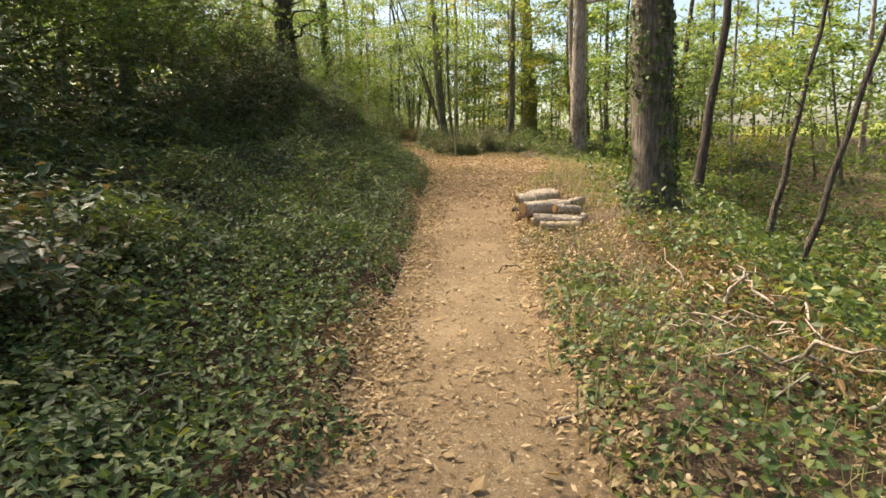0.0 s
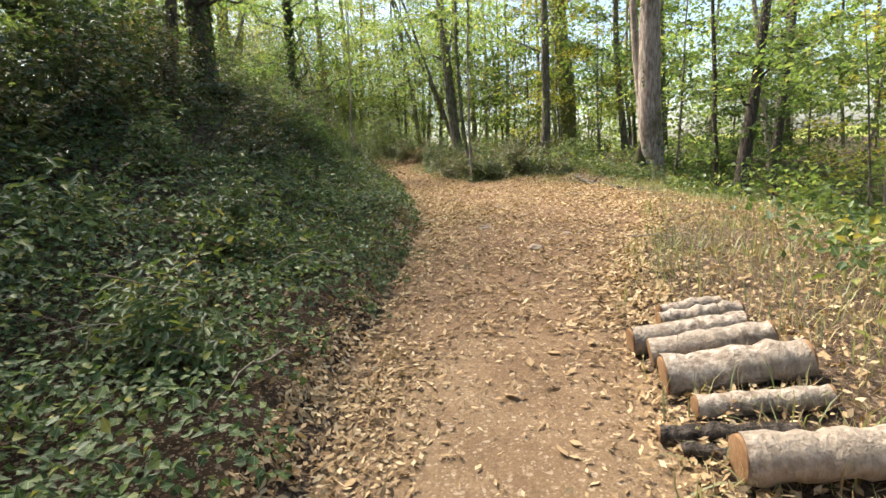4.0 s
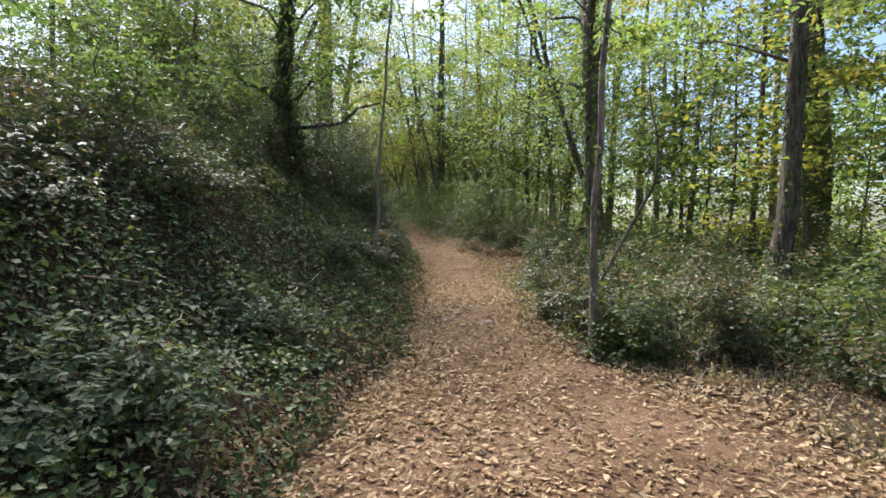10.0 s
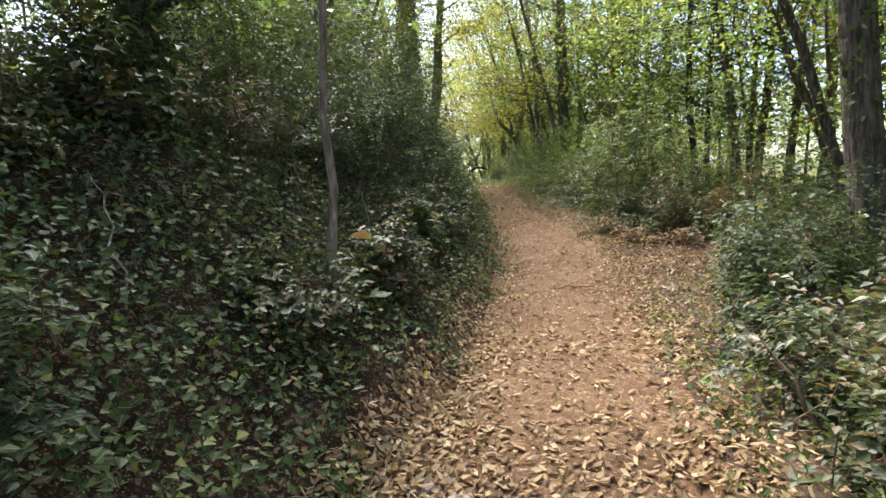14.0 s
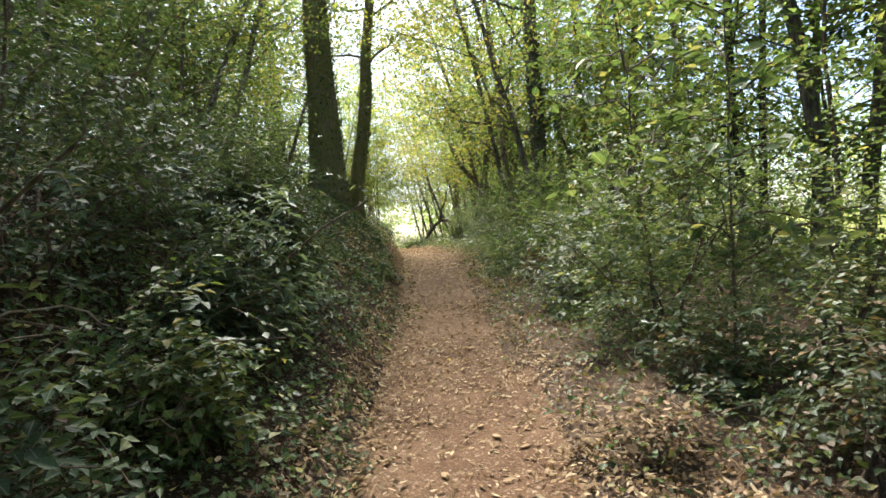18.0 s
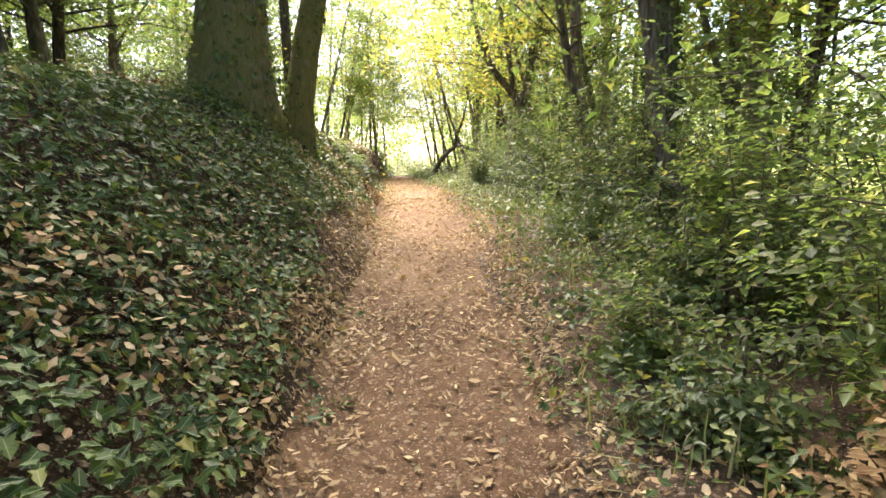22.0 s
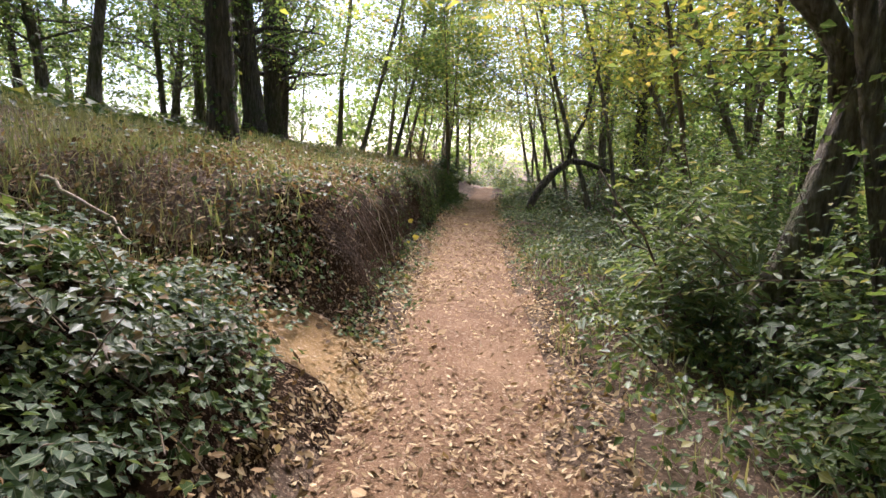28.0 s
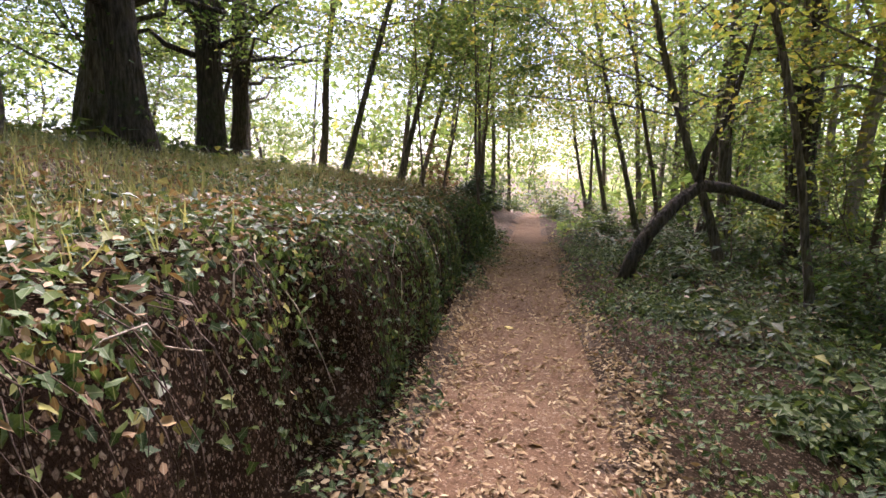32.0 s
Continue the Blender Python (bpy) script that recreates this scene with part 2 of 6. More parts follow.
SOIL = earth_mat("forest_soil", [(0.3, (0.07, 0.048, 0.032)), (0.55, (0.14, 0.098, 0.064)), (0.8, (0.22, 0.16, 0.1))], 45, 2.0, 0.03, crumbs=True)
# earth colour darkened to stand in for shade under the bank's overhang
SHADED_SOIL = earth_mat("shaded_earth", [(0.3, (0.022, 0.0145, 0.01)), (0.55, (0.045, 0.03, 0.02)), (0.8, (0.085, 0.058, 0.039))], 60, 3.0, 0.04, crumbs=True, sheen=0.0)
LOAM = earth_mat("leafy_loam", [(0.3, (0.035, 0.025, 0.016)), (0.55, (0.075, 0.053, 0.033)), (0.8, (0.13, 0.095, 0.06))], 45, 3.0, 0.03, crumbs=True, sheen=0.05)
SAND = earth_mat("yellow_sand", [(0.28, (0.22, 0.135, 0.055)), (0.5, (0.33, 0.215, 0.092)), (0.75, (0.42, 0.29, 0.14))], 60, 1.6, 0.015, crumbs=True)
DIRT = earth_mat("path_dirt", [(0.28, (0.2, 0.135, 0.073)), (0.5, (0.32, 0.228, 0.128)), (0.75, (0.45, 0.34, 0.2))], 70, 1.3, 0.015, crumbs=True, onward=[(0.28, (0.12, 0.068, 0.036)), (0.5, (0.21, 0.126, 0.068)), (0.75, (0.31, 0.202, 0.114))])
MEADOW = earth_mat("meadow_grass", [(0.3, (0.16, 0.2, 0.04)), (0.6, (0.26, 0.28, 0.06)), (0.8, (0.36, 0.33, 0.09))], 12, 0.6, 0.03)
STONE = earth_mat("pale_stone", [(0.3, (0.32, 0.25, 0.18)), (0.7, (0.58, 0.48, 0.36))], 40, 5, 0.01)
BIRCH = bark_mat("log_bark", (0.23, 0.175, 0.125), (0.6, 0.51, 0.4), (0.33, 0.27, 0.2), 0.5, False, 0.02)
CUT = earth_mat("cut_wood", [(0.3, (0.19, 0.105, 0.05)), (0.7, (0.36, 0.22, 0.115))], 50, 9, 0.004)
SPLIT = earth_mat("split_wood", [(0.3, (0.36, 0.26, 0.155)), (0.55, (0.58, 0.46, 0.31)), (0.75, (0.7, 0.6, 0.46))], 60, 14, 0.012)

# ---- the trail: its middle line, then heights to both sides of it ----
TRAIL = [(-0.3, -12, -0.58), (-0.1, -5, -0.18), (0, 0, 0.02), (0.15, 2.86, 0.09), (0.36, 5.87, 0.24), (0.63, 9.02, 0.45), (0.84, 11.91, 0.66), (0.86, 14.27, 0.8),
         (0.7, 16.29, 0.88), (0.35, 18.18, 0.93), (-0.24, 20.14, 1.0), (-1.0, 22.27, 1.13), (-1.85, 24.47, 1.3), (-2.82, 26.61, 1.49), (-3.98, 28.69, 1.69)]
TRAIL += [(-5.23, 30.69, 1.91), (-6.48, 32.53, 2.12), (-7.63, 34.23, 2.32), (-8.79, 35.95, 2.47), (-10.13, 37.83, 2.56), (-11.61, 39.76, 2.62), (-13.14, 41.57, 2.64),
          (-14.67, 43.29, 2.65), (-18.2, 47.6, 2.66), (-23.3, 54.2, 2.62), (-28.4, 60.9, 2.5), (-36, 71, 2.0), (-48, 86, 1.6)]
tc = np.array(TRAIL, float)
tS = np.concatenate([[0], np.cumsum(np.linalg.norm(np.diff(tc[:, :2], axis=0), axis=1))])
tS -= tS[2]
sd = np.arange(tS[0], tS[-1], 0.1)
line = np.stack([np.interp(sd, tS, tc[:, k]) for k in range(3)], 1)
for _ in range(60):
    line[1:-1] = 0.25 * line[:-2] + 0.5 * line[1:-1] + 0.25 * line[2:]
tang = np.gradient(line[:, :2], axis=0)
tang /= np.linalg.norm(tang, axis=1)[:, None]


def tab(s, rows, k):
    return np.interp(s, [r[0] for r in rows], [r[k] for r in rows])


# stretch, left edge, right edge of the trodden path
EDGE = [(-12, 0.6, 0.45), (0, 0.6, 0.42), (5, 0.7, 0.42), (8, 0.88, 0.44), (11, 1.08, 0.7), (13, 1.12, 1.6), (15, 1.2, 2.05), (17, 1.3, 2.1), (19, 1.2, 1.6), (20.2, 0.95, 0.85),
        (21.0, 0.92, 0.45), (21.5, 0.92, 0.35), (24, 0.75, 0.42), (27, 0.63, 0.52), (28.5, 0.6, 0.6), (31, 0.56, 0.36), (34, 0.48, 0.42), (38, 0.55, 0.45), (41, 0.7, 0.45), (43.5, 0.6, 0.45), (46, 0.42, 0.52), (58, 0.3, 0.42), (90, 0.3, 0.4)]
# stretch, left bank's height, its foot's setback, its width, slope above, how round its shoulder is
BANK = [(-12, 1.0, 0.1, 5.0, 0.08, 0), (4, 1.05, 0.0, 4.6, 0.1, 0), (9, 1.15, 0.0, 4.3, 0.12, 0), (12.5, 1.4, 0.0, 4.0, 0.1, 0), (15, 1.8, 0.0, 3.8, 0.08, 0), (17.5, 2.3, 0.0, 3.6, 0.06, 0), (20, 2.5, 0.0, 3.5, 0.05, 0), (22, 2.35, 0.0, 3.4, 0.05, 0.05), (28, 2.0, 0.0, 3.0, 0.1, 0.2),
        (32, 1.6, 0.0, 2.7, 0.2, 0.45), (38, 1.5, 0.0, 2.2, 0.22, 0.25), (40.5, 1.4, 0.0, 1.8, 0.2, 0.35), (42.3, 1.3, 0.0, 1.6, 0.15, 0.5)]
BANK += [(43.6, 0.95, 0.1, 1.2, 0.2, 0.3), (44.5, 0.42, 0.15, 1.2, 0.3, 0), (45.2, 0.42, 0.15, 1.1, 0.3, 0), (45.9, 0.9, 0.38, 0.5, 0.18, 0), (47, 0.95, 0.4, 0.3, 0.16, 0), (58, 0.95, 0.4, 0.34, 0.12, 0), (66, 0.6, 0.4, 1.0, 0.08, 0), (90, 0.5, 0.4, 2.0, 0.05, 0)]
# stretch, where the right side begins to fall, how wide, how deep
FALL = [(-12, 1.6, 3.4, 2.6), (2, 1.6, 3.4, 2.6), (6.5, 2.1, 4, 2.6), (11, 2.6, 5, 2.4), (15, 2.5, 4.5, 2.2), (18.5, 2.9, 4.5, 1.8), (23, 4.0, 7, 0.9), (30, 4.5, 8, 0.4), (38, 1.5, 5, 0.35), (46, 1.0, 4, 0.5), (60, 1.0, 4, 0.3), (90, 1, 4, 0.2)]


def hash2(i, j, seed):
    h = np.sin(i * 127.1 + j * 311.7 + seed * 74.7) * 43758.5453
    return h - np.floor(h)


def vnoise(x, y, freq, seed=0):
    """Smooth value noise, 0 to 1."""
    x, y = np.asarray(x) * freq, np.asarray(y) * freq
    i, j = np.floor(x), np.floor(y)
    u, v = x - i, y - j
    u, v = u * u * (3 - 2 * u), v * v * (3 - 2 * v)
    a, b, c, d = hash2(i, j, seed), hash2(i + 1, j, seed), hash2(i, j + 1, seed), hash2(i + 1, j + 1, seed)
    return (a * (1 - u) + b * u) * (1 - v) + (c * (1 - u) + d * u) * v


def smooth(x):
    x = np.clip(x, 0, 1)
    return x * x * (3 - 2 * x)


def ragged(s):
    """How far the cut face stands forward or back along the last bank."""
    return smooth((s - 45.6) / 0.8) * smooth((64 - s) / 4) * ((vnoise(s, s * 0, 1.0, 61) - 0.5) * 0.26 + (vnoise(s, s * 0, 3.1, 62) - 0.5) * 0.1)


def rel_height(s, d):
    """Height of the ground above the path's middle, d metres to its right."""
    s, d = np.asarray(s, float), np.asarray(d, float)
    eL, eR = tab(s, EDGE, 1), tab(s, EDGE, 2)
    u = -d - eL
    h, back, w, far = (tab(s, BANK, k) for k in (1, 2, 3, 4))
    back = back + ragged(s)
    q = np.clip((u - back) / w, 0, 1)
    k = tab(s, BANK, 5)
    left = h * ((1 - k) * smooth(q) + k * q * (2 - q)) + far * np.clip(u - back - w, 0, 9)
    left = left + 0.1 * smooth(u / 0.25) * (u > 0)
    right = -tab(s, FALL, 3) * smooth((d - tab(s, FALL, 1)) / tab(s, FALL, 2)) + 0.05 * smooth((d - eR) / 0.3)
    out = np.where(u > 0, left, np.where(d > eR, right, 0.0))
    off = smooth(np.maximum(u, d - eR) / 0.6)
    x = s + 3.7
    bumps = (vnoise(x, d, 0.8, 3) - 0.5) * 0.22 + (vnoise(x, d, 2.3, 5) - 0.5) * 0.1
    return out + bumps * off + (vnoise(x, d, 3.0, 8) - 0.5) * 0.035 + (vnoise(x, d, 0.7, 9) - 0.5) * 0.03


def at(s, d, up=0.0):
    """World places for stretches s and offsets d."""
    s, d = np.broadcast_arrays(np.asarray(s, float), np.asarray(d, float))
    x, y, z = (np.interp(s, sd, line[:, k]) for k in range(3))
    tx, ty = np.interp(s, sd, tang[:, 0]), np.interp(s, sd, tang[:, 1])
    return np.stack([x + ty * d, y - tx * d, z + rel_height(s, d) + up], -1)


def where(x, y):
    """Stretch and offset of a place."""
    i = int(np.argmin((line[:, 0] - x) ** 2 + (line[:, 1] - y) ** 2))
    return sd[i], tang[i, 1] * (x - line[i, 0]) - tang[i, 0] * (y - line[i, 1])


def ground_z(x, y):
    s, d = where(x, y)
    return float(at(s, d)[2])


def slope_normal(s, d):
    a, b, c = at(s, d), at(s + 0.06, d), at(s, d + 0.06)
    n = np.cross(c - a, b - a)
    return n / np.linalg.norm(n, axis=-1)[..., None]


# ---- mesh helpers ----
rng = np.random.default_rng(7)


def mesh_from(name, V, faces, mat, smooth_faces=False, uvs=None):
    """faces: list of (m, k) index arrays."""
    me = bpy.data.meshes.new(name)
    V = np.asarray(V, np.float32)
    me.vertices.add(len(V))
    me.vertices.foreach_set("co", V.ravel())
    loops = np.concatenate([f.ravel() for f in faces]).astype(np.int32)
    counts = np.concatenate([np.full(len(f), f.shape[1]) for f in faces]).astype(np.int32)
    me.loops.add(len(loops))
    me.loops.foreach_set("vertex_index", loops)
    me.polygons.add(len(counts))
    me.polygons.foreach_set("loop_start", np.concatenate([[0], np.cumsum(counts)[:-1]]).astype(np.int32))
    me.polygons.foreach_set("loop_total", counts)
    if smooth_faces:
        me.polygons.foreach_set("use_smooth", np.ones(len(counts), bool))
    if uvs is not None:
        me.uv_layers.new(name="blade").data.foreach_set("uv", np.asarray(uvs, np.float32).ravel())
    me.update(calc_edges=True)
    me.validate()
    for m in (mat if isinstance(mat, (list, tuple)) else [mat]):
        me.materials.append(m)
    return me


OVAL = ([(0, 0, 0), (0.32, 0.27, 0.07), (0.72, 0.22, 0.04), (1, 0, -0.1), (0.72, -0.22, 0.04), (0.32, -0.27, 0.07)], [(0, 1, 2, 3), (0, 3, 4, 5)])
LONG = ([(0, 0, 0), (0.3, 0.16, 0.05), (0.7, 0.13, 0.0), (1, 0, -0.16), (0.7, -0.13, 0.0), (0.3, -0.16, 0.05)], [(0, 1, 2, 3), (0, 3, 4, 5)])
LOBED = ([(0, 0, 0), (-0.1, 0.42, 0.05), (0.42, 0.36, 0.08), (1, 0, -0.1), (0.42, -0.36, 0.08), (-0.1, -0.42, 0.05)], [(0, 1, 2, 3), (0, 3, 4, 5)])
HEART = ([(0, 0, 0), (-0.1, 0.32, 0.03), (0.26, 0.45, 0.07), (0.7, 0.22, 0.02), (1, 0, -0.1), (0.7, -0.22, 0.02), (0.26, -0.45, 0.07), (-0.1, -0.32, 0.03)], [(0, 1, 2, 3, 4), (0, 4, 5, 6, 7)])
KITE = ([(0, 0, 0), (0.16, 0.46, 0.1), (1, 0, -0.1), (0.2, -0.44, 0.1)], [(0, 1, 2), (0, 2, 3)])
TRI = ([(0, 0.3, 0.0), (0.12, -0.34, 0.04), (1, 0.04, -0.04)], [(0, 1, 2)])
SHARD = ([(0, 0, 0.02), (0.34, 0.2, 0.12), (1, 0.04, 0.1), (0.6, -0.17, 0.02)], [(0, 1, 2), (0, 2, 3)])
CURL = ([(0, 0, 0.02), (0.2, 0.17, 0.16), (0.62, 0.24, 0.2), (1, 0.03, 0.22), (0.58, -0.2, 0.03), (0.24, -0.19, 0.1)], [(0, 1, 2, 3), (0, 3, 4, 5)])
IVY5 = ([(0, 0, 0), (-0.1, 0.44, 0.02), (0.3, 0.25, 0.07), (0.5, 0.36, 0.03), (1, 0, -0.12), (0.5, -0.36, 0.03), (0.3, -0.25, 0.07), (-0.1, -0.44, 0.02)], [(0, 1, 2, 3, 4), (0, 4, 5, 6, 7)])
SIMPLE = ([(0, 0, 0), (0.4, 0.31, 0.1), (1, 0, -0.08), (0.46, -0.3, 0.1)], [(0, 1, 2), (0, 2, 3)])
BLADE = ([(0, 0.025, 0), (0, -0.025, 0), (0.55, -0.018, -0.03), (0.55, 0.018, -0.03), (1, 0, -0.22)], [(0, 1, 2, 3), (3, 2, 4)])


def unit(v):
    return v / np.maximum(np.linalg.norm(v, axis=-1, keepdims=True), 1e-9)


def leaves(name, P, N, S, shape, mat, along=None):
    """One mesh of many leaves: places, facing, sizes; along: the way their tips point."""
    n = len(P)
    N = unit(N)
    A = rng.normal(size=(n, 3)) if along is None else along + rng.normal(size=(n, 3)) * 0.25
    T = unit(A - (A * N).sum(1)[:, None] * N)
    B = np.cross(N, T)
    loc = np.array(shape[0])
    wid = rng.uniform(0.8, 1.2, n)
    V = P[:, None] + S[:, None, None] * (loc[None, :, 0, None] * T[:, None] + (loc[None, :, 1] * wid[:, None])[..., None] * B[:, None] + (loc[None, :, 2] * rng.uniform(0.4, 1.8, n)[:, None])[..., None] * N[:, None])
    k = len(loc)
    off = (np.arange(n) * k)[:, None]
    uvs = np.concatenate([np.tile(loc[list(f), :2], (n, 1)) for f in shape[1]])
    return mesh_from(name, V.reshape(-1, 3), [off + np.array(f)[None] for f in shape[1]], mat, False, uvs)


class Tubes:
    """Gathers round tapered tubes into one mesh."""

    def __init__(self):
        self.V, self.F, self.E, self.n = [], [], [], 0

    def add(self, pts, rad, sides=6, rough=0.0, caps=True):
        pts, rad = np.asarray(pts, float), np.asarray(rad, float)
        t = unit(np.gradient(pts, axis=0))
        ref = np.array([0, 0, 1.0]) if abs(t[0, 2]) < 0.9 else np.array([1.0, 0, 0])
        a = unit(np.cross(t, ref))
        b = np.cross(t, a)
        th = np.arange(sides) * 2 * np.pi / sides
        r = rad[:, None] * (1 + (rng.normal(size=(len(pts), sides)) * rough if rough else 0))
        V = pts[:, None] + r[..., None] * (np.cos(th)[None, :, None] * a[:, None] + np.sin(th)[None, :, None] * b[:, None])
        m = len(pts)
        i = np.arange(m - 1)[:, None] * sides
        j = np.arange(sides)[None]
        q = np.stack([i + j, i + (j + 1) % sides, i + sides + (j + 1) % sides, i + sides + j], -1).reshape(-1, 4) + self.n
        self.V.append(V.reshape(-1, 3))
        self.F.append(q)
        if caps:
            self.E.append(np.arange(sides)[::-1][None] + self.n)
            self.E.append((np.arange(sides) + (m - 1) * sides)[None] + self.n)
        self.n += m * sides
        return self

    def mesh(self, name, mat):
        return mesh_from(name, np.concatenate(self.V), [np.concatenate(self.F)] + self.E, mat, True)


def bend(a, b, n=6, sag=0.0, wob=0.0):
    """A line from a to b that hangs or bows by sag and wanders by wob."""
    a, b = np.asarray(a, float), np.asarray(b, float)
    t = np.linspace(0, 1, n)[:, None]
    p = a + (b - a) * t
    p[:, 2] -= sag * 4 * t[:, 0] * (1 - t[:, 0])
    if wob:
        w = rng.normal(size=(n, 3)) * wob
        w[0] = w[-1] = 0
        p += w
    return p


def part(name, me, parent, label="", kind=""):
    ob = new(name, me)
    ob.parent = parent
    ob.matrix_parent_inverse = parent.matrix_world.inverted()
    return tagged(ob, label, "", "", kind)


def thing(name, x, y, z, label, category, group="", kind=""):
    e = new(name)
    e.location = (x, y, z)
    e.matrix_world = Matrix.Translation((x, y, z))
    return tagged(e, label, category, group, kind)


# ---- the ground: one sheet out to the horizon, and the path on it ----
ss = np.concatenate([np.arange(-12, -2, 0.5), np.arange(-2, 62, 0.17), np.arange(62, 88, 0.8)])
dd = np.concatenate([[-34, -26, -20, -16, -13], np.arange(-11, -6, 0.5), np.arange(-6, 4, 0.15), np.arange(4, 10, 0.5), [11, 13, 16, 20, 26, 34]])
SG, DG = np.meshgrid(ss, dd, indexing="ij")
G = at(SG, DG)
ns, nd = SG.shape
idx = np.arange(ns * nd).reshape(ns, nd)
quads = np.stack([idx[:-1, :-1], idx[:-1, 1:], idx[1:, 1:], idx[1:, :-1]], -1).reshape(-1, 4)[:, ::-1]
V = [G.reshape(-1, 3)]
border = np.concatenate([idx[:-1, 0], idx[-1, :-1], idx[1:, -1][::-1], idx[0, 1:][::-1]])
centre = np.array([-12.0, 32.0, 0])
ring, F, prev, n0 = G.reshape(-1, 3)[border], [quads[:, ::-1]], border, ns * nd
for k in (1.3, 1.8, 3.0, 8.0, 25.0):
    R = ring.copy()
    R[:, :2] = centre[:2] + (ring[:, :2] - centre[:2]) * k
    V.append(R)
    cur = n0 + np.arange(len(R))
    n0 += len(R)
    F.append(np.stack([prev, np.roll(prev, -1), np.roll(cur, -1), cur], -1))
    prev = cur
me = mesh_from("ground", np.concatenate(V), F, [SOIL, MEADOW, DIRT, SHADED_SOIL, LOAM], True)
cs, cd = (SG[:-1, :-1] + 0.08).ravel(), ((DG[:-1, :-1] + DG[:-1, 1:]) / 2).ravel()
mi = np.zeros(len(me.polygons), np.int32)
mi[:len(cs)] = np.where((cs > 29 + 3 * vnoise(cs, cd, 0.6, 17)) & (cd > 8.0 - 0.06 * (cs - 30) + 3 * vnoise(cs, cd, 0.5, 16)), 1, 0)
outer = np.concatenate([V[0], *V[1:]])[np.concatenate(F[1:])].mean(1)
mi[len(cs):] = np.where((outer[:, 0] + 12) * 0.8 + (outer[:, 1] - 32) * 0.6 > 16, 1, 0)
# the cut face, with the undercut's shade put into its soil colour
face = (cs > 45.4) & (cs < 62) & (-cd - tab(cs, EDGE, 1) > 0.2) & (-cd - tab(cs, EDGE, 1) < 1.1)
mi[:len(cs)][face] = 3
mi[:len(cs)][(cs > -10) & (cs < 45.4) & (-cd - tab(cs, EDGE, 1) > 0.1) & (-cd - tab(cs, EDGE, 1) < 4.0)] = 4
# the left bank past stretch 40 takes the same shade-darkened soil colour
mi[:len(cs)][(mi[:len(cs)] == 4) & (cs > 40 + 2 * vnoise(cs, cd, 1.1, 15))] = 3
wob = 0.02 + 0.2 * vnoise(cs, cd, 2.2, 71)
mi[:len(cs)][(cd > -tab(cs, EDGE, 1) - wob * 0.5) & (cd < tab(cs, EDGE, 2) + wob)] = 2
# darker soil colour right of the path stands in for the thicket's shade
mi[:len(cs)][(cs > 44 + 2 * vnoise(cs, cd, 1.3, 18)) & (cs < 64) & (cd > tab(cs, EDGE, 2) + wob + 0.1) & (cd < 6) & (mi[:len(cs)] == 0)] = 4
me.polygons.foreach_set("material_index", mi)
tagged(new("ground", me), "brown leafy woodland soil rising to a bank beside the path", "ground", "", "structure")

ps = np.arange(-11, 84, 0.15)
pw = np.linspace(0, 1, 15)
eL = tab(ps, EDGE, 1) * (0.94 + 0.14 * vnoise(ps, ps * 0, 1.3, 21)) - 0.04
eR = tab(ps, EDGE, 2) * (0.92 + 0.18 * vnoise(ps, ps * 0, 1.5, 22)) - 0.03
PS = np.repeat(ps[:, None], 15, 1)
PD = -eL[:, None] + (eL + eR)[:, None] * pw[None]
PV = at(PS, PD, 0.012 - 0.04 * np.maximum(0, np.abs(pw - 0.5) * 2 - 0.85)[None] / 0.15)
pi_ = np.arange(PS.size).reshape(PS.shape)
pq = np.stack([pi_[:-1, :-1], pi_[:-1, 1:], pi_[1:, 1:], pi_[1:, :-1]], -1).reshape(-1, 4)
path_ob = tagged(new("path", mesh_from("path", PV.reshape(-1, 3), [pq], DIRT, True)), "trodden tan dirt footpath strewn with dry leaves", "path", "", "structure")

# a worn spur that climbs from the path into the gap in the bank
sv = np.linspace(0, 1, 30)
su = np.linspace(-1, 1, 27)
SU, SV = np.meshgrid(su, sv)
half = (0.8 - 0.38 * SV) * (0.75 + 0.5 * vnoise(SV * 3 + (SU > 0) * 9, SV * 0, 2.0, 33))
SS = 44.75 + SU * half + 0.25 * SV
SD = -0.12 - 1.3 * SV
rim = np.maximum(np.maximum(np.abs(SU), SV ** 3), 1 - 1.1 * SV) + 0.7 * (vnoise(SS, SD, 3.2, 34) - 0.45)
SPV = at(SS, SD, 0.02) - np.array([0, 0, 1.0]) * (0.09 * np.clip((rim - 0.62) / 0.3, 0, 1))[..., None]
si = np.arange(SU.size).reshape(SU.shape)
sq = np.stack([si[:-1, :-1], si[:-1, 1:], si[1:, 1:], si[1:, :-1]], -1).reshape(-1, 4)[:, ::-1]
tagged(new("path_spur", mesh_from("path_spur", SPV.reshape(-1, 3), [sq], SAND, True)), "bare yellow sandy earth of a side trail climbing into the bank", "path", "", "structure")

# ---- trees ----
LEAN0 = (0.0, 0.0)


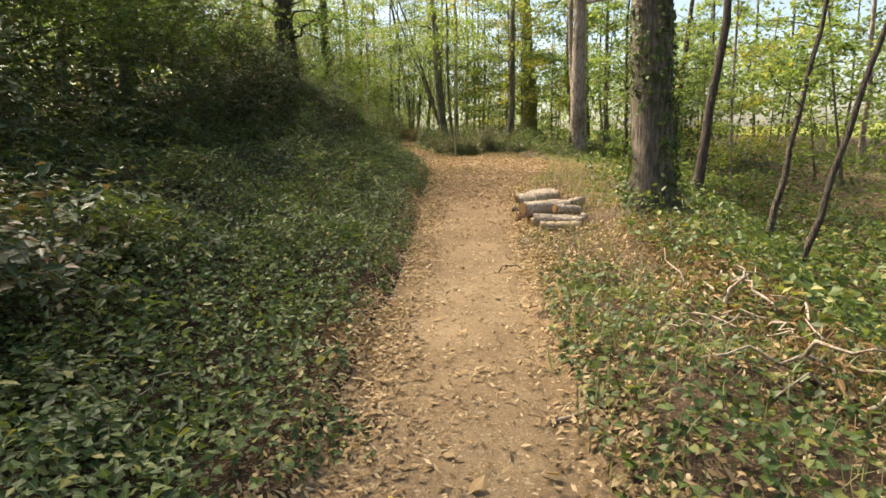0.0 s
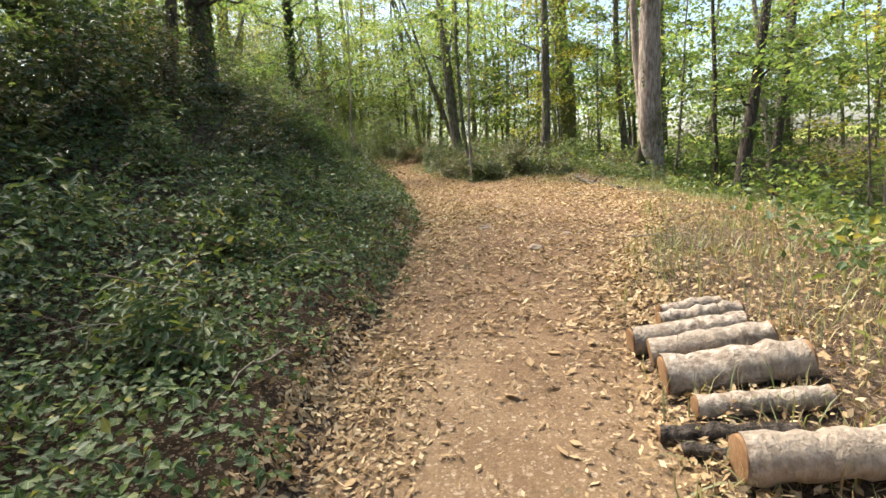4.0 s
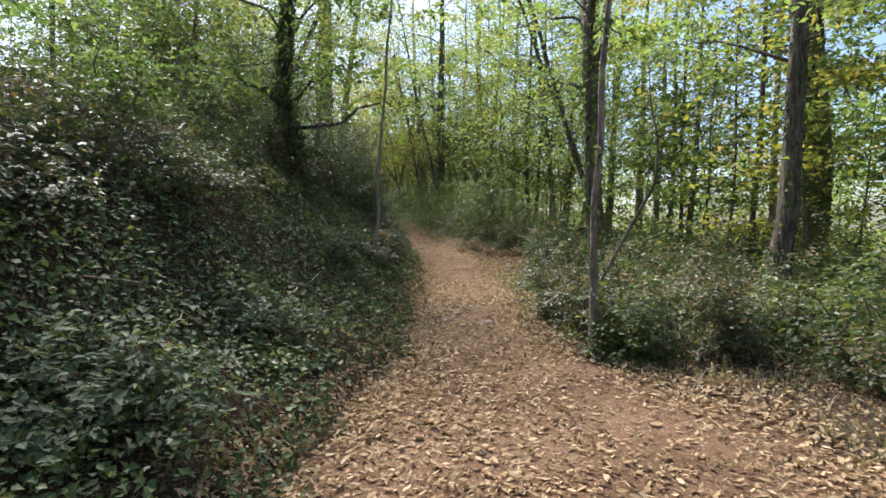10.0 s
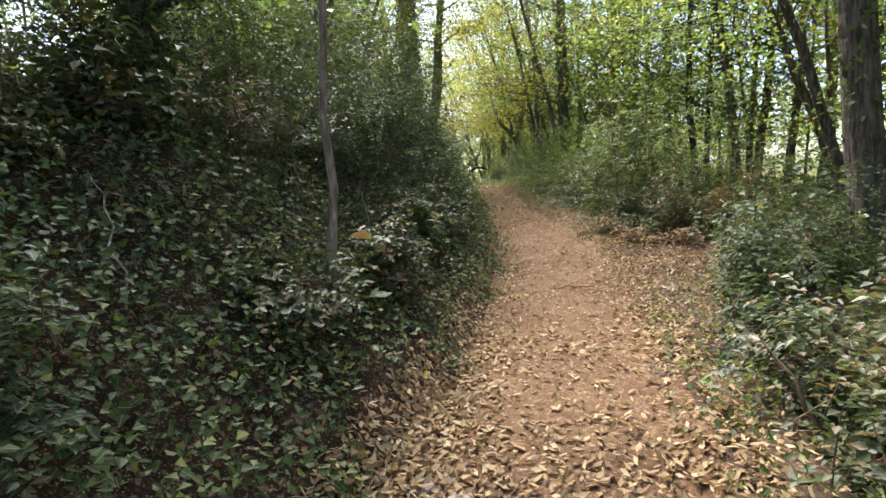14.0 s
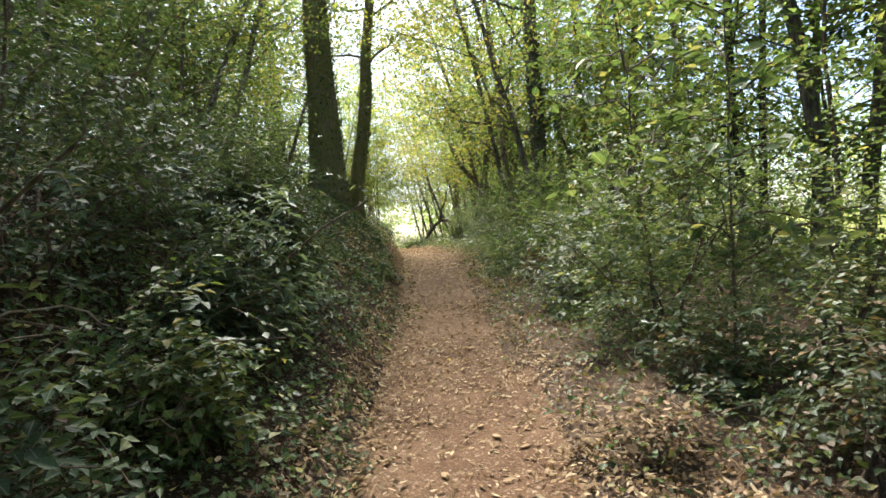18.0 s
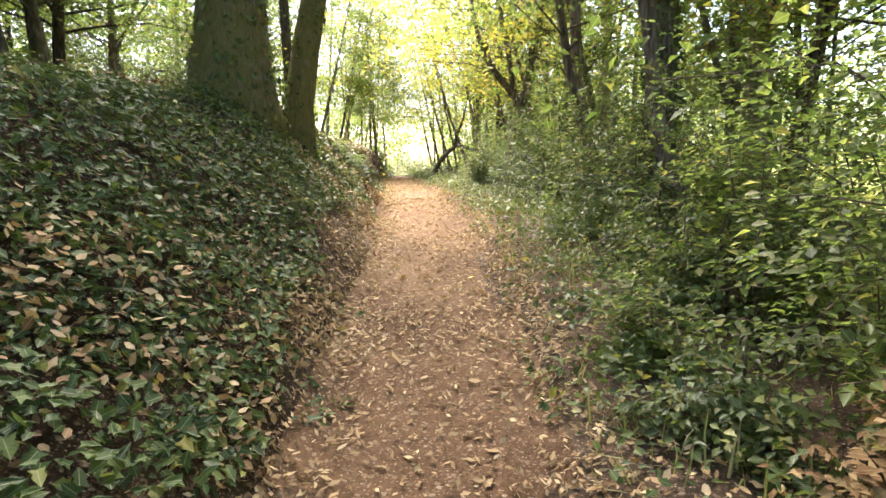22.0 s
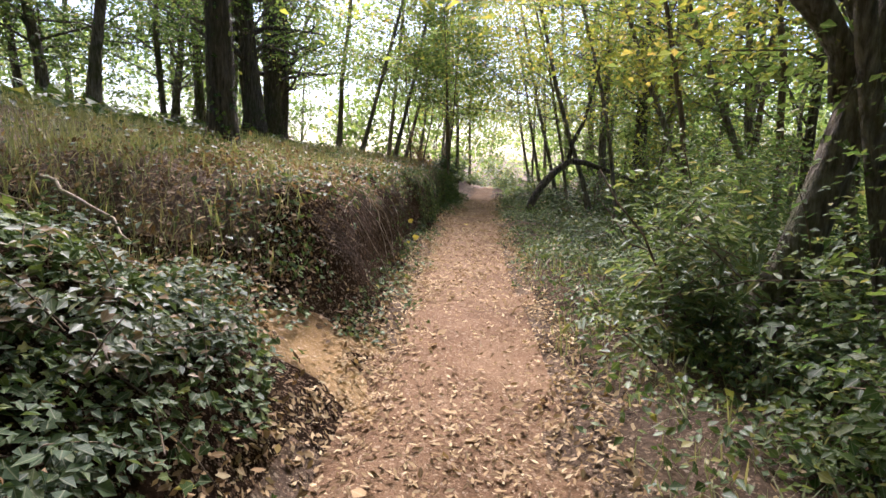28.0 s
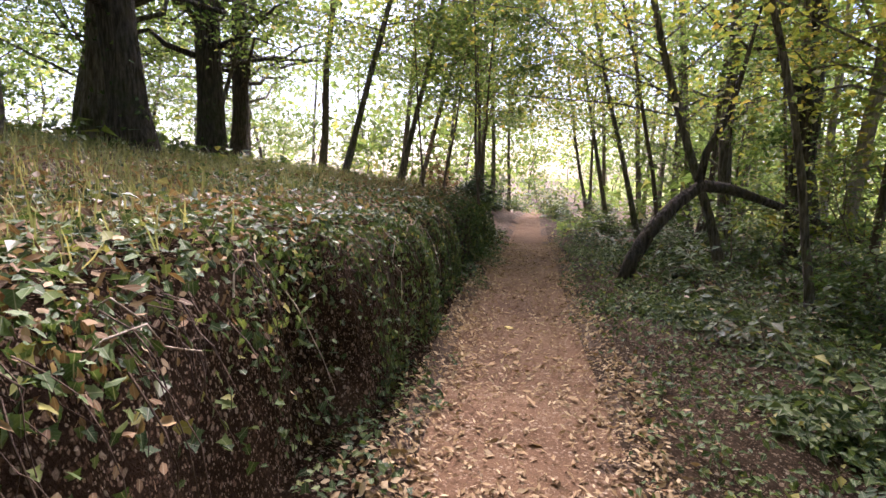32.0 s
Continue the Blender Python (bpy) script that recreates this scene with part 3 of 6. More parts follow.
def tree(x, y, r, h, lean=LEAN0, bark=BARK, mat=CANOPY, lo=3.0, n=12, reach=2.2, leaf=0.12, per=150, ivy=0, shape=SIMPLE, near=True, name="tree", label="slender woodland tree with grey-brown bark and green leaves", group="", bow=0.0, hi=1.0, droop=0.0):
    """A tapered, slightly crooked trunk with limbs, leafy sprays in layers, and ivy on the trunk where it has any."""
    z = ground_z(x, y)
    e = thing(name, x, y, z, label, "tree", group)
    k = 14 if near else 8
    t = np.linspace(0, 1, k)
    hz = h * t ** 1.25
    wob = np.cumsum(rng.normal(size=(k, 2)), 0) * (0.035 if near and r < 0.12 else 0.02 if near else 0.04) * h / 10
    wob[:2] = 0
    P = np.stack([x + lean[0] * hz + bow * lean[0] * hz * hz / h + wob[:, 0], y + lean[1] * hz + bow * lean[1] * hz * hz / h + wob[:, 1], z + hz], 1)
    R = r * (1 - 0.8 * hz / h) * (1 + 0.4 * np.exp(-hz / 0.3))
    foot = np.array([[P[0, 0], P[0, 1], z - 0.9]])
    part("trunk", Tubes().add(np.concatenate([foot, P]), np.concatenate([R[:1] * 1.1, R]), 16 if near else 6, 0.07 if near else 0).mesh("trunk", bark), e)
    if shape is SIMPLE and not near and abs(where(x, y)[1]) > 9:
        shape, per, leaf = TRI, per * 1.2, leaf
    LP, LN, LS, joined, az = [], [], [], Tubes(), rng.uniform(0, 6.3)
    for i in range(n):
        f = lo / h + (0.97 * hi - lo / h) * ((i + rng.uniform(0, 0.9)) / n) ** 1.5
        a = np.array([np.interp(f * h, hz, P[:, c]) for c in range(3)])
        az += 2.4 + rng.normal() * 0.4
        ln = reach * (1.05 - 0.55 * f) * rng.uniform(0.6, 1.25)
        rise = rng.uniform(0.05, 0.55) - droop
        b = a + np.array([math.cos(az) * ln, math.sin(az) * ln, rise * ln])
        L = bend(a, b, 6 if near else 4, -0.06 * ln, 0.05 * ln)
        lr = max(0.008, 0.3 * np.interp(f * h, hz, R))
        if near and i < 7:
            part("limb", Tubes().add(L, np.linspace(lr, 0.006, 6), 5).mesh("limb", bark), e)
        else:
            joined.add(L, np.linspace(lr, 0.006, len(L)), 4 if near else 3)
        m = int(per * (1.1 if near else 1.5) * rng.uniform(0.7, 1.3) * (1.15 if f * h < (5.5 if near else 11) else 0.6 if near and f * h < 10 else 0.15))
        u = rng.uniform(0.3, 1.08, m) ** 0.8
        c = np.stack([np.interp(u, np.linspace(0, 1, len(L)), L[:, q]) for q in range(3)], 1)
        side = rng.normal(size=(m, 3)) * np.array([0.24, 0.24, 0.09]) * ln * (0.4 + 0.6 * u)[:, None]
        side[:, 2] -= 0.12 * np.linalg.norm(side[:, :2], axis=1)
        LP.append(c + side)
        LN.append(np.array([0, 0, 1.0]) + rng.normal(size=(m, 3)) * 0.5)
        LS.append(1.05 * leaf * rng.uniform(0.6, 1.25, m))
        if near:
            for q in range(1 + i % 2):
                g = L[rng.integers(2, 5)]
                joined.add(bend(g, g + rng.normal(size=3) * np.array([0.3, 0.3, 0.1]) * ln, 4, 0.02 * ln), np.linspace(0.4 * lr, 0.003, 4), 3)
    if joined.n:
        part("twig_spray", joined.mesh("twig_spray", bark), e, "", "stuff")
    if LP:
        part("crown", leaves("crown", np.concatenate(LP), np.concatenate(LN), np.concatenate(LS), shape, mat), e, "", "stuff")
    if ivy:
        m = int(ivy)
        low = 0.9 if ivy > 1500 else 0.25
        hh = rng.uniform(0, 1, m) ** 1.2 * (min(h * 0.6, 5.5) + low - 0.25) - low
        th = rng.uniform(0, 6.283, m)
        keep = vnoise(th * 1.2, hh, 1.1, int(x * 7) % 50) > (0.42 if ivy < 1500 else 0.2)
        hh, th = hh[keep], th[keep]
        c = np.stack([np.interp(hh, hz, P[:, q]) for q in range(3)], 1)
        c[:, 2] = z + hh
        out = np.stack([np.cos(th), np.sin(th), th * 0 + 0.25], 1)
        rr = np.interp(hh, hz, R) + rng.uniform(0.0, 0.06, len(hh))
        part("ivy", leaves("ivy", c + out * rr[:, None], out + rng.normal(size=(len(hh), 3)) * 0.5, rng.uniform(0.04, 0.08, len(hh)), IVY5, IVY, np.array([0, 0, -0.6]) + rng.normal(size=(len(hh), 3)) * 0.6), e, "dark green ivy climbing the bark", "stuff")
    return e


def bush(x, y, rx, ry, h, n, leaf, mat, shape=SIMPLE, stems=7, name="bush", label="leafy green woodland bush", group="", turn=0.0, up=0.0, bark=TWIG, low=0.04, fine=False, each=11):
    """Stems from one foot, thin twigs curving out to a lumpy outline, leaves set to both sides along each twig."""
    z = ground_z(x, y) - 0.05
    e = thing(name, x, y, z, label, "bush", group)
    if shape is OVAL:
        shape = SIMPLE
    leaf = leaf * (1.18 if fine else 1.1)
    k = max(6, int(n * (0.78 if fine else 0.7) / each))
    hubs = unit(rng.normal(size=(max(5, k // 11), 3)))
    clump = rng.integers(0, len(hubs), k)
    d = unit(hubs[clump] + rng.normal(size=(k, 3)) * 0.2)
    d[:, 2] = np.abs(d[:, 2])
    lump = 0.66 + 0.6 * vnoise(np.arctan2(d[:, 1], d[:, 0]) * 2.2 + x, d[:, 2] * 4 + y, 1.0, 31)
    rad = (rng.uniform(0.25, 1.05, len(hubs)) ** 0.5)[clump] * rng.uniform(0.8, 1.15, k) * lump
    c, s_ = math.cos(turn), math.sin(turn)
    q = d * rad[:, None] * np.array([rx, ry, h])
    tip = np.stack([x + c * q[:, 0] - s_ * q[:, 1], y + s_ * q[:, 0] + c * q[:, 1], z + low * h + q[:, 2] + up], 1)
    way = unit(d * np.array([1, 1, 0.5]) + rng.normal(size=(k, 3)) * 0.45 + np.array([0, 0, 0.35]))
    ln = np.minimum(rng.uniform(0.55, 1.3, k) * leaf * 7, 0.9 * max(rx, h))
    base = tip - way * ln[:, None]
    base[:, 2] = np.maximum(base[:, 2], z + 0.02)
    u = np.tile(np.linspace(0.15, 1.0, each), (k, 1)) + rng.normal(size=(k, each)) * 0.03
    P = base[:, None] + (tip - base)[:, None] * u[..., None]
    P[..., 2] -= (0.18 * ln)[:, None] * u * u
    side = unit(np.cross(way, rng.normal(size=(k, 3)) * 0.3 + np.array([0, 0, 1.0])))
    sgn = np.where(np.arange(each) % 2 == 0, 1.0, -1.0)[None, :, None]
    A = way[:, None] * 0.55 + side[:, None] * sgn + np.array([0, 0, -0.25])
    N = np.array([0, 0, 0.9]) + d[:, None] * 0.4 + rng.normal(size=(k, each, 3)) * 0.35
    S = leaf * rng.uniform(0.6, 1.25, (k, each)) * (1.15 - 0.45 * u)
    part("foliage", leaves("foliage", P.reshape(-1, 3), N.reshape(-1, 3), S.ravel(), shape, mat, A.reshape(-1, 3)), e, "", "stuff")
    tw = Tubes()
    for a, b, l in zip(base[::4], tip[::4], ln[::4]):
        tw.add([a, (a + b) / 2 - np.array([0, 0, 0.03 * l]), b - np.array([0, 0, 0.18 * l])], [0.05 * leaf + 0.001, 0.04 * leaf + 0.001, 0.001], 3, 0, False)
    part("twig_spray", tw.mesh("twig_spray", bark), e, "", "stuff")
    for i in range(stems):
        q = base[rng.integers(k)]
        part("stem", Tubes().add(bend((x + rng.normal() * 0.12 * rx, y + rng.normal() * 0.12 * ry, z), q, 6, -0.08 * h, 0.03 * h), np.linspace(0.014, 0.004, 6), 4).mesh("stem", bark), e)
    return e


# trees beside the first stretch
tree(2.85, 7.5, 0.27, 15, (-0.02, 0.01), BARK, DEEP, 5, 12, 3.0, 0.14, 170, 2600, label="large ivy-footed tree with rough grey-brown bark on the path's edge")
e = tree(4.85, 19.7, 0.28, 17, (0.0, 0.0), BARK_PALE, CANOPY, 5.5, 12, 3.2, 0.15, 180, 700, label="tall tree with pale bare bark and a mossy foot")
z0 = ground_z(4.85, 19.7)
part("root_flare", Tubes().add([(4.3, 19.5, z0 - 0.4), (4.36, 19.52, z0 + 0.15), (4.48, 19.58, z0 + 0.6), (4.6, 19.64, z0 + 1.1), (4.68, 19.66, z0 + 1.7)], [0.32, 0.27, 0.2, 0.14, 0.05], 14, 0.07).mesh("root_flare", FOOT_MOSS), e, "dark moss-grown root flare")
tree(5.0, 20.6, 0.12, 15, (-0.01, 0.0), BARK_PALE, CANOPY, 5.5, 9, 2.6, 0.14, 150, 0, label="slimmer pale tree close behind a large one")
for x, y, r, lx in ((4.9, 10.7, 0.09, 0.12), (6.2, 9.5, 0.06, 0.26), (7.1, 20.3, 0.17, 0.14), (9.2, 22.6, 0.15, 0.12), (7.0, 21.0, 0.07, 0.0), (7.6, 12.9, 0.08, 0.2)):
    tree(x, y, r, 11, (lx, 0.02), BARK_DARK, CANOPY, 4.6 if y < 12 else 3, 9, 2.2, 0.1, 110, 0, label="dark slender tree leaning out over the slope")
tree(4.7, 29.2, 0.36, 17, (-0.02, 0), BARK_MOSS, CANOPY, 4, 14, 3.4, 0.15, 170, 1200, label="thick mossy tree with ivy on its trunk")
tree(0.49, 21.96, 0.058, 10, (0.01, 0.02), BARK, CANOPY, 3.4, 10, 1.8, 0.11, 120, 700, label="thin ivy-wrapped tree among brambles")
tree(0.585, 20.57, 0.038, 9, (-0.005, 0.0), BARK_PALE, CANOPY, 3.8, 8, 1.6, 0.11, 100, 130, label="thin bare-stemmed tree beside an ivy-wrapped one")
tree(3.0, 24.4, 0.15, 13, (0.03, 0.02), BARK, CANOPY, 3.5, 11, 2.4, 0.13, 150, 500, label="grey-barked tree with ivy about its foot")
tree(0.25, 27.6, 0.19, 14, (-0.05, 0.03), BARK, CANOPY, 3.5, 11, 2.6, 0.13, 150, 900, label="ivy-clad tree behind the brambles")
# two trees added out of view, only so their crowns shade the start
for x, y in ((-3.7, 3.3), (-4.9, 1.6)):
    tree(x, y, 0.12, 10, (0.02, 0.0), BARK_DARK, DEEP, 4.4, 22, 3.2, 0.15, 120, 0, near=False, label="unseen dark tree added to shade the walk's start", group="trees by the start")
tree(-3.9, 15.7, 0.15, 13, (0.0, 0.0), BARK_DARK, DEEP, 1.4, 18, 2.2, 0.11, 170, 1600, label="dark-barked tree standing on the bank")
tree(-4.1, 14.9, 0.09, 11, (0.03, 0.0), BARK_DARK, DEEP, 2.5, 10, 2.0, 0.13, 130, 200, label="thin dark tree standing on the bank")
tree(-5.0, 18.4, 0.15, 13, (0.04, 0.02), BARK_DARK, DEEP, 1.0, 20, 2.4, 0.11, 170, 1500, label="ivy-dark tree on top of the bank")
tree(-4.2, 22.6, 0.1, 14, (0.03, 0.0), BARK_DARK, DEEP, 0.8, 32, 2.0, 0.1, 230, 3600, label="broad ivy-clad tree on top of the bank")
tree(-2.93, 22.94, 0.03, 7, (0.05, 0.04), BARK_PALE, CANOPY, 2.8, 7, 1.3, 0.1, 90, 0, label="thin pale sapling on the bank")
# second stretch
tree(-6.4, 42.2, 0.22, 16, (-0.01, 0.0), BARK_PALE, CANOPY, 2.6, 16, 3.0, 0.15, 210, 0, label="tall pale-barked tree beyond the shrubs")
for x, y, r, lx in ((-1.7, 35.5, 0.12, -0.12), (-1.45, 35.6, 0.1, 0.2), (0.0, 38.2, 0.15, 0.06), (1.2, 41.0, 0.16, 0.02), (1.9, 39.5, 0.12, 0.03), (-4.4, 41.0, 0.13, 0.03)):
    tree(x, y, r, 14, (lx, 0.0), BARK, CANOPY, 4.0, 11, 2.6, 0.14, 130, 100, label="slender grey tree in the open wood")
tree(-11.45, 35.75, 0.4, 16, (0.0, 0.02), BARK_MOSS, DEEP, 4.5, 8, 3.4, 0.14, 120, 2000, label="massive mossy trunk thickly hung with ivy at the bank's foot")
tree(-11.55, 36.75, 0.19, 14, (0.04, 0.16), BARK_MOSS, GOLD, 4.0, 12, 3.0, 0.14, 160, 700, label="moss-green leaning trunk beside a massive ivy-hung tree")
tree(-7.15, 38.4, 0.2, 15, (0.0, 0.0), BARK, DEEP, 2.6, 14, 2.8, 0.1, 190, 2200, label="ivy-hung tree with rough grey-brown bark beside the shrubs")
tree(-6.75, 40.6, 0.09, 12, (0.02, 0.0), BARK, CANOPY, 2.4, 12, 2.4, 0.1, 150, 0, label="thin brown-barked tree beyond the shrubs")
tree(-8.55, 39.9, 0.1, 13, (-0.02, 0.0), BARK_PALE, CANOPY, 3.4, 12, 2.2, 0.12, 140, 150, label="straight pale young tree beside the path")
# third stretch
e = tree(-11.5, 42.75, 0.135, 8, (0.17, 0.15), BARK, SHRUB, 2.7, 14, 2.0, 0.1, 130, 60, label="leaning rough-barked tree that forks into two limbs")
z0 = ground_z(-11.5, 42.75)
part("limb", Tubes().add([(-11.2, 43.02, z0 + 1.75), (-11.22, 42.97, z0 + 2.05), (-11.36, 42.88, z0 + 2.3), (-11.56, 42.78, z0 + 2.55), (-11.74, 42.7, z0 + 2.85), (-11.95, 42.6, z0 + 3.4), (-12.1, 42.5, z0 + 4.3)], [0.08, 0.085, 0.082, 0.078, 0.07, 0.06, 0.04], 10, 0.05).mesh("limb", BARK), e)
tree(-17.2, 41.8, 0.15, 14, (0.01, 0.0), BARK_DARK, DEEP, 3.2, 12, 2.6, 0.13, 150, 700, label="dark straight tree on the bank's top")
for x, y, r, ly in ((-23.1, 45.45, 0.25, -0.04), (-24.0, 45.2, 0.18, 0.02), (-26.0, 47.6, 0.27, 0.0), (-27.5, 48.8, 0.2, 0.03), (-21.7, 43.8, 0.13, 0.0), (-24.8, 44.0, 0.07, 0.0), (-28.6, 46.6, 0.15, 0.0), (-31.0, 50.5, 0.17, 0.0)):
    tree(x, y, r, 15, (-0.02, ly), BARK_DARK if r > 0.18 else BARK, DEEP if r < 0.2 else CANOPY, 1.8, 22, 3.2, 0.1, 190, 200, hi=0.7, label="dark tree on the grassy bank top", group="trees on the bank top")
tree(-17.3, 54.0, 0.2, 12, (0.0, 0.06), BARK_DARK, CANOPY, 2.8, 13, 2.6, 0.13, 150, 150, label="dark-barked tree in the thicket beside the path")
for x, y, r in ((-18.8, 54.7, 0.13), (-18.6, 58.5, 0.12), (-16.05, 52.2, 0.06), (-19.9, 56.3, 0.07), (-15.2, 53.4, 0.06), (-20.6, 58.5, 0.09), (-22.6, 61.0, 0.11), (-13.6, 51.0, 0.07), (-12.6, 48.4, 0.06), (-11.6, 47.0, 0.06), (-14.2, 52.6, 0.08)):
    tree(x, y, r, 11, (rng.normal() * 0.05, rng.normal() * 0.05), TWIG if r < 0.08 else BARK, CANOPY, 1.6, 11, 2.0, 0.085, 150, 60, label="slender tree in the thicket beside the path", group="thicket trees")
for i, (x, y, r, dx, dy) in enumerate(((-22.4, 51.6, 0.03, -0.1, 0.05), (-23.4, 52.6, 0.03, 0.06, 0.04), (-24.2, 53.6, 0.035, -0.06, 0.0), (-25.0, 53.0, 0.03, 0.08, 0.1), (-23.9, 51.4, 0.025, -0.12, 0.0), (-26.4, 55.8, 0.05, 0.0, 0.0), (-28.8, 58.6, 0.09, 0, 0), (-30.2, 60.8, 0.1, 0, 0), (-26.8, 62.8, 0.06, 0, 0.03), (-31.6, 63.5, 0.08, 0.02, 0))):
    tree(x, y, r, 8 if r < 0.06 else 12, (dx, dy), TWIG if r < 0.06 else BARK, CANOPY, 2.2 if r < 0.06 else 3.0, 14, 2.2, 0.1, 150, 0, label="thin-stemmed sapling near the path's far end", group="saplings", near=False)

# yellowing trees that lean their sprays over the path
for s, d, m in ((43.0, 3.8, CANOPY), (47.5, 5.2, GOLD), (51.5, 5.6, GOLD), (57.0, 3.2, GOLD), (60.5, -2.9, GOLD), (62.5, 2.9, CANOPY), (66.0, 2.6, GOLD), (71, 2.4, GOLD), (73, -2.6, CANOPY), (38.2, 2.6, GOLD), (41.0, 2.6, CANOPY), (45.0, 2.8, GOLD), (32.0, -4.6, CANOPY), (28.5, 4.2, CANOPY), (43.4, -4.2, CANOPY), (54.0, 5.2, GOLD), (58.5, -3.6, CANOPY), (64.0, -3.2, CANOPY), (30.0, 5.2, CANOPY), (38.6, -5.2, CANOPY), (36.0, -5.6, GOLD), (38.5, -4.4, CANOPY), (41.0, -6.6, DEEP)):
    p = at(s, d)
    q = at(s, 0) - p
    tree(p[0], p[1], 0.075, 10, (q[0] * 0.08, q[1] * 0.08), BARK, m, 2.4, 19 if s < 40 else 26, 3.5, 0.08 if s < 40 else 0.1, 220 if s < 40 else 125, 0, near=s < 40, hi=0.9 if s < 40 else 0.98, label="slender tree spreading yellow-green sprays over the path", group="overhanging trees")

# trees whose yellowing branches meet over the path
for i, (s, d) in enumerate(((46.2, 3.4), (50.6, 3.8), (54.6, 3.4), (49.0, -8.0), (58.5, -6.5), (60.5, 3.0), (40.0, 4.2))):
    p = at(s, d)
    q = at(s + 0.8, 0) - p
    tree(p[0], p[1], 0.05, 10.5, (q[0] * 0.03, q[1] * 0.03), (BARK, TWIG)[i % 2], (GOLD, CANOPY)[i % 2], 3.6, 17, 3.6, 0.11, 110, 0, bow=2.0, label="slender tree arching its yellowing crown over the path", group="arching trees")
# leafy trees round the bend of the path
for i, (s, d, h) in enumerate(((33.5, 6.5, 12), (35.5, 5.2, 11), (37.0, 7.5, 13), (39.0, 5.6, 12), (41.5, 6.2, 12), (43.5, 5.0, 11), (44.5, 7.0, 12), (40.5, -8.5, 13), (44.0, -9.0, 12), (47.0, 6.0, 11), (49.5, 6.6, 12), (31.0, 8.0, 12), (29.0, 7.0, 9))):
    p = at(s, d)
    tree(p[0], p[1], rng.uniform(0.07, 0.13), h, (rng.normal() * 0.04, rng.normal() * 0.04), (BARK, BARK_DARK, BARK)[i % 3], (CANOPY, DEEP, CANOPY, GOLD)[i % 4], 2.2, 26, 3.0, 0.13, 95, 0, SIMPLE, False, label="leafy young tree spreading beside the bend of the path", group="bend trees")

for i, (s, d, h) in enumerate(((51.0, -6.5, 12), (53.5, 6.0, 12), (58.0, 5.0, 12), (61.0, -5.0, 13), (63.5, 4.4, 13), (66.0, -4.2, 14), (68.5, 4.0, 14), (71.5, -3.6, 14), (74.0, 3.4, 14), (77.0, -3.0, 14))):
    p = at(s, d)
    q = at(s - 1.0, 0) - p
    tree(p[0], p[1], 0.1, h, (q[0] * 0.02, q[1] * 0.02), BARK, (GOLD, CANOPY, CANOPY)[i % 3], 4.2, 22, 3.6, 0.17, 60, 0, SIMPLE, False, label="tall tree closing the view over the path", group="far path trees")

# the arched dead limb in the thicket
arch = thing("fallen_limb", -18.2, 50.05, ground_z(-18.2, 50.05), "arched dark dead limb bowed over the undergrowth", "fallen branch")
part("limb", Tubes().add([(-18.3, 49.95, 2.6), (-18.19, 50.05, 3.05), (-18.05, 50.2, 3.41), (-17.88, 50.52, 3.78), (-17.71, 50.85, 4.01), (-17.49, 51.23, 3.98), (-17.2, 51.68, 3.83), (-16.81, 52.38, 3.59), (-16.22, 53.3, 3.2), (-15.9, 53.7, 2.6)], [0.1, 0.1, 0.095, 0.09, 0.085, 0.075, 0.065, 0.055, 0.045, 0.03], 10, 0.06).mesh("limb", BARK_DARK), arch)
part("branch", Tubes().add([(-17.73, 50.82, 4.0), (-17.68, 50.88, 4.45), (-17.5, 51.06, 4.97), (-17.39, 51.18, 5.61), (-17.3, 51.3, 6.3)], [0.06, 0.055, 0.045, 0.03, 0.015], 8, 0.05).mesh("branch", BARK_DARK), arch)

# ---- the wood around, trees picked out at random away from the path ----
GROVE = []
tries = 0
while len(GROVE) < 66 and tries < 6000:
    tries += 1
    s, d = rng.uniform(-8, 84), rng.uniform(-32, 32)
    if abs(d) > 1.1 * (s + 3) or (12 < s < 34 and d < -6) or -6.2 < d < 5.0 or (s > 32 and d > 6.5) or (abs(d) > 20 and rng.uniform() < 0.4) or (s > 40 and -13 < d < 0) or (s > 40 and d < 0 and rng.uniform() < 0.55) or (d < 0 and s > 13 and rng.uniform() < (0.7 if s < 30 else 0.35)) or (s < 6 and abs(d) < 7) or (s < 24 and d > 0 and (d < 7 or rng.uniform() < 0.6)):
        continue
    p = at(s, d)
    if all((p[0] - q[0]) ** 2 + (p[1] - q[1]) ** 2 > 5 for q in GROVE):
        GROVE.append((p[0], p[1], s, d))
for x, y, s, d in GROVE:
    far = abs(d) > 12
    tree(x, y, rng.uniform(0.05, 0.15), rng.uniform(11, 17), (rng.normal() * 0.05, rng.normal() * 0.05), (BARK, BARK_DARK, BARK_PALE, BARK)[rng.integers(4)], (CANOPY, CANOPY, CANOPY, DEEP)[rng.integers(4)] if d > 0 else (CANOPY, DEEP, DEEP)[rng.integers(3)],
         rng.uniform(1.4, 3.4), 14, 3.1, 0.15 if s > 36 else 0.18 if not far else 0.23, 100 if s > 36 else 84, 0, SIMPLE, False, label="slender tree in the wood behind", group="wood trees")

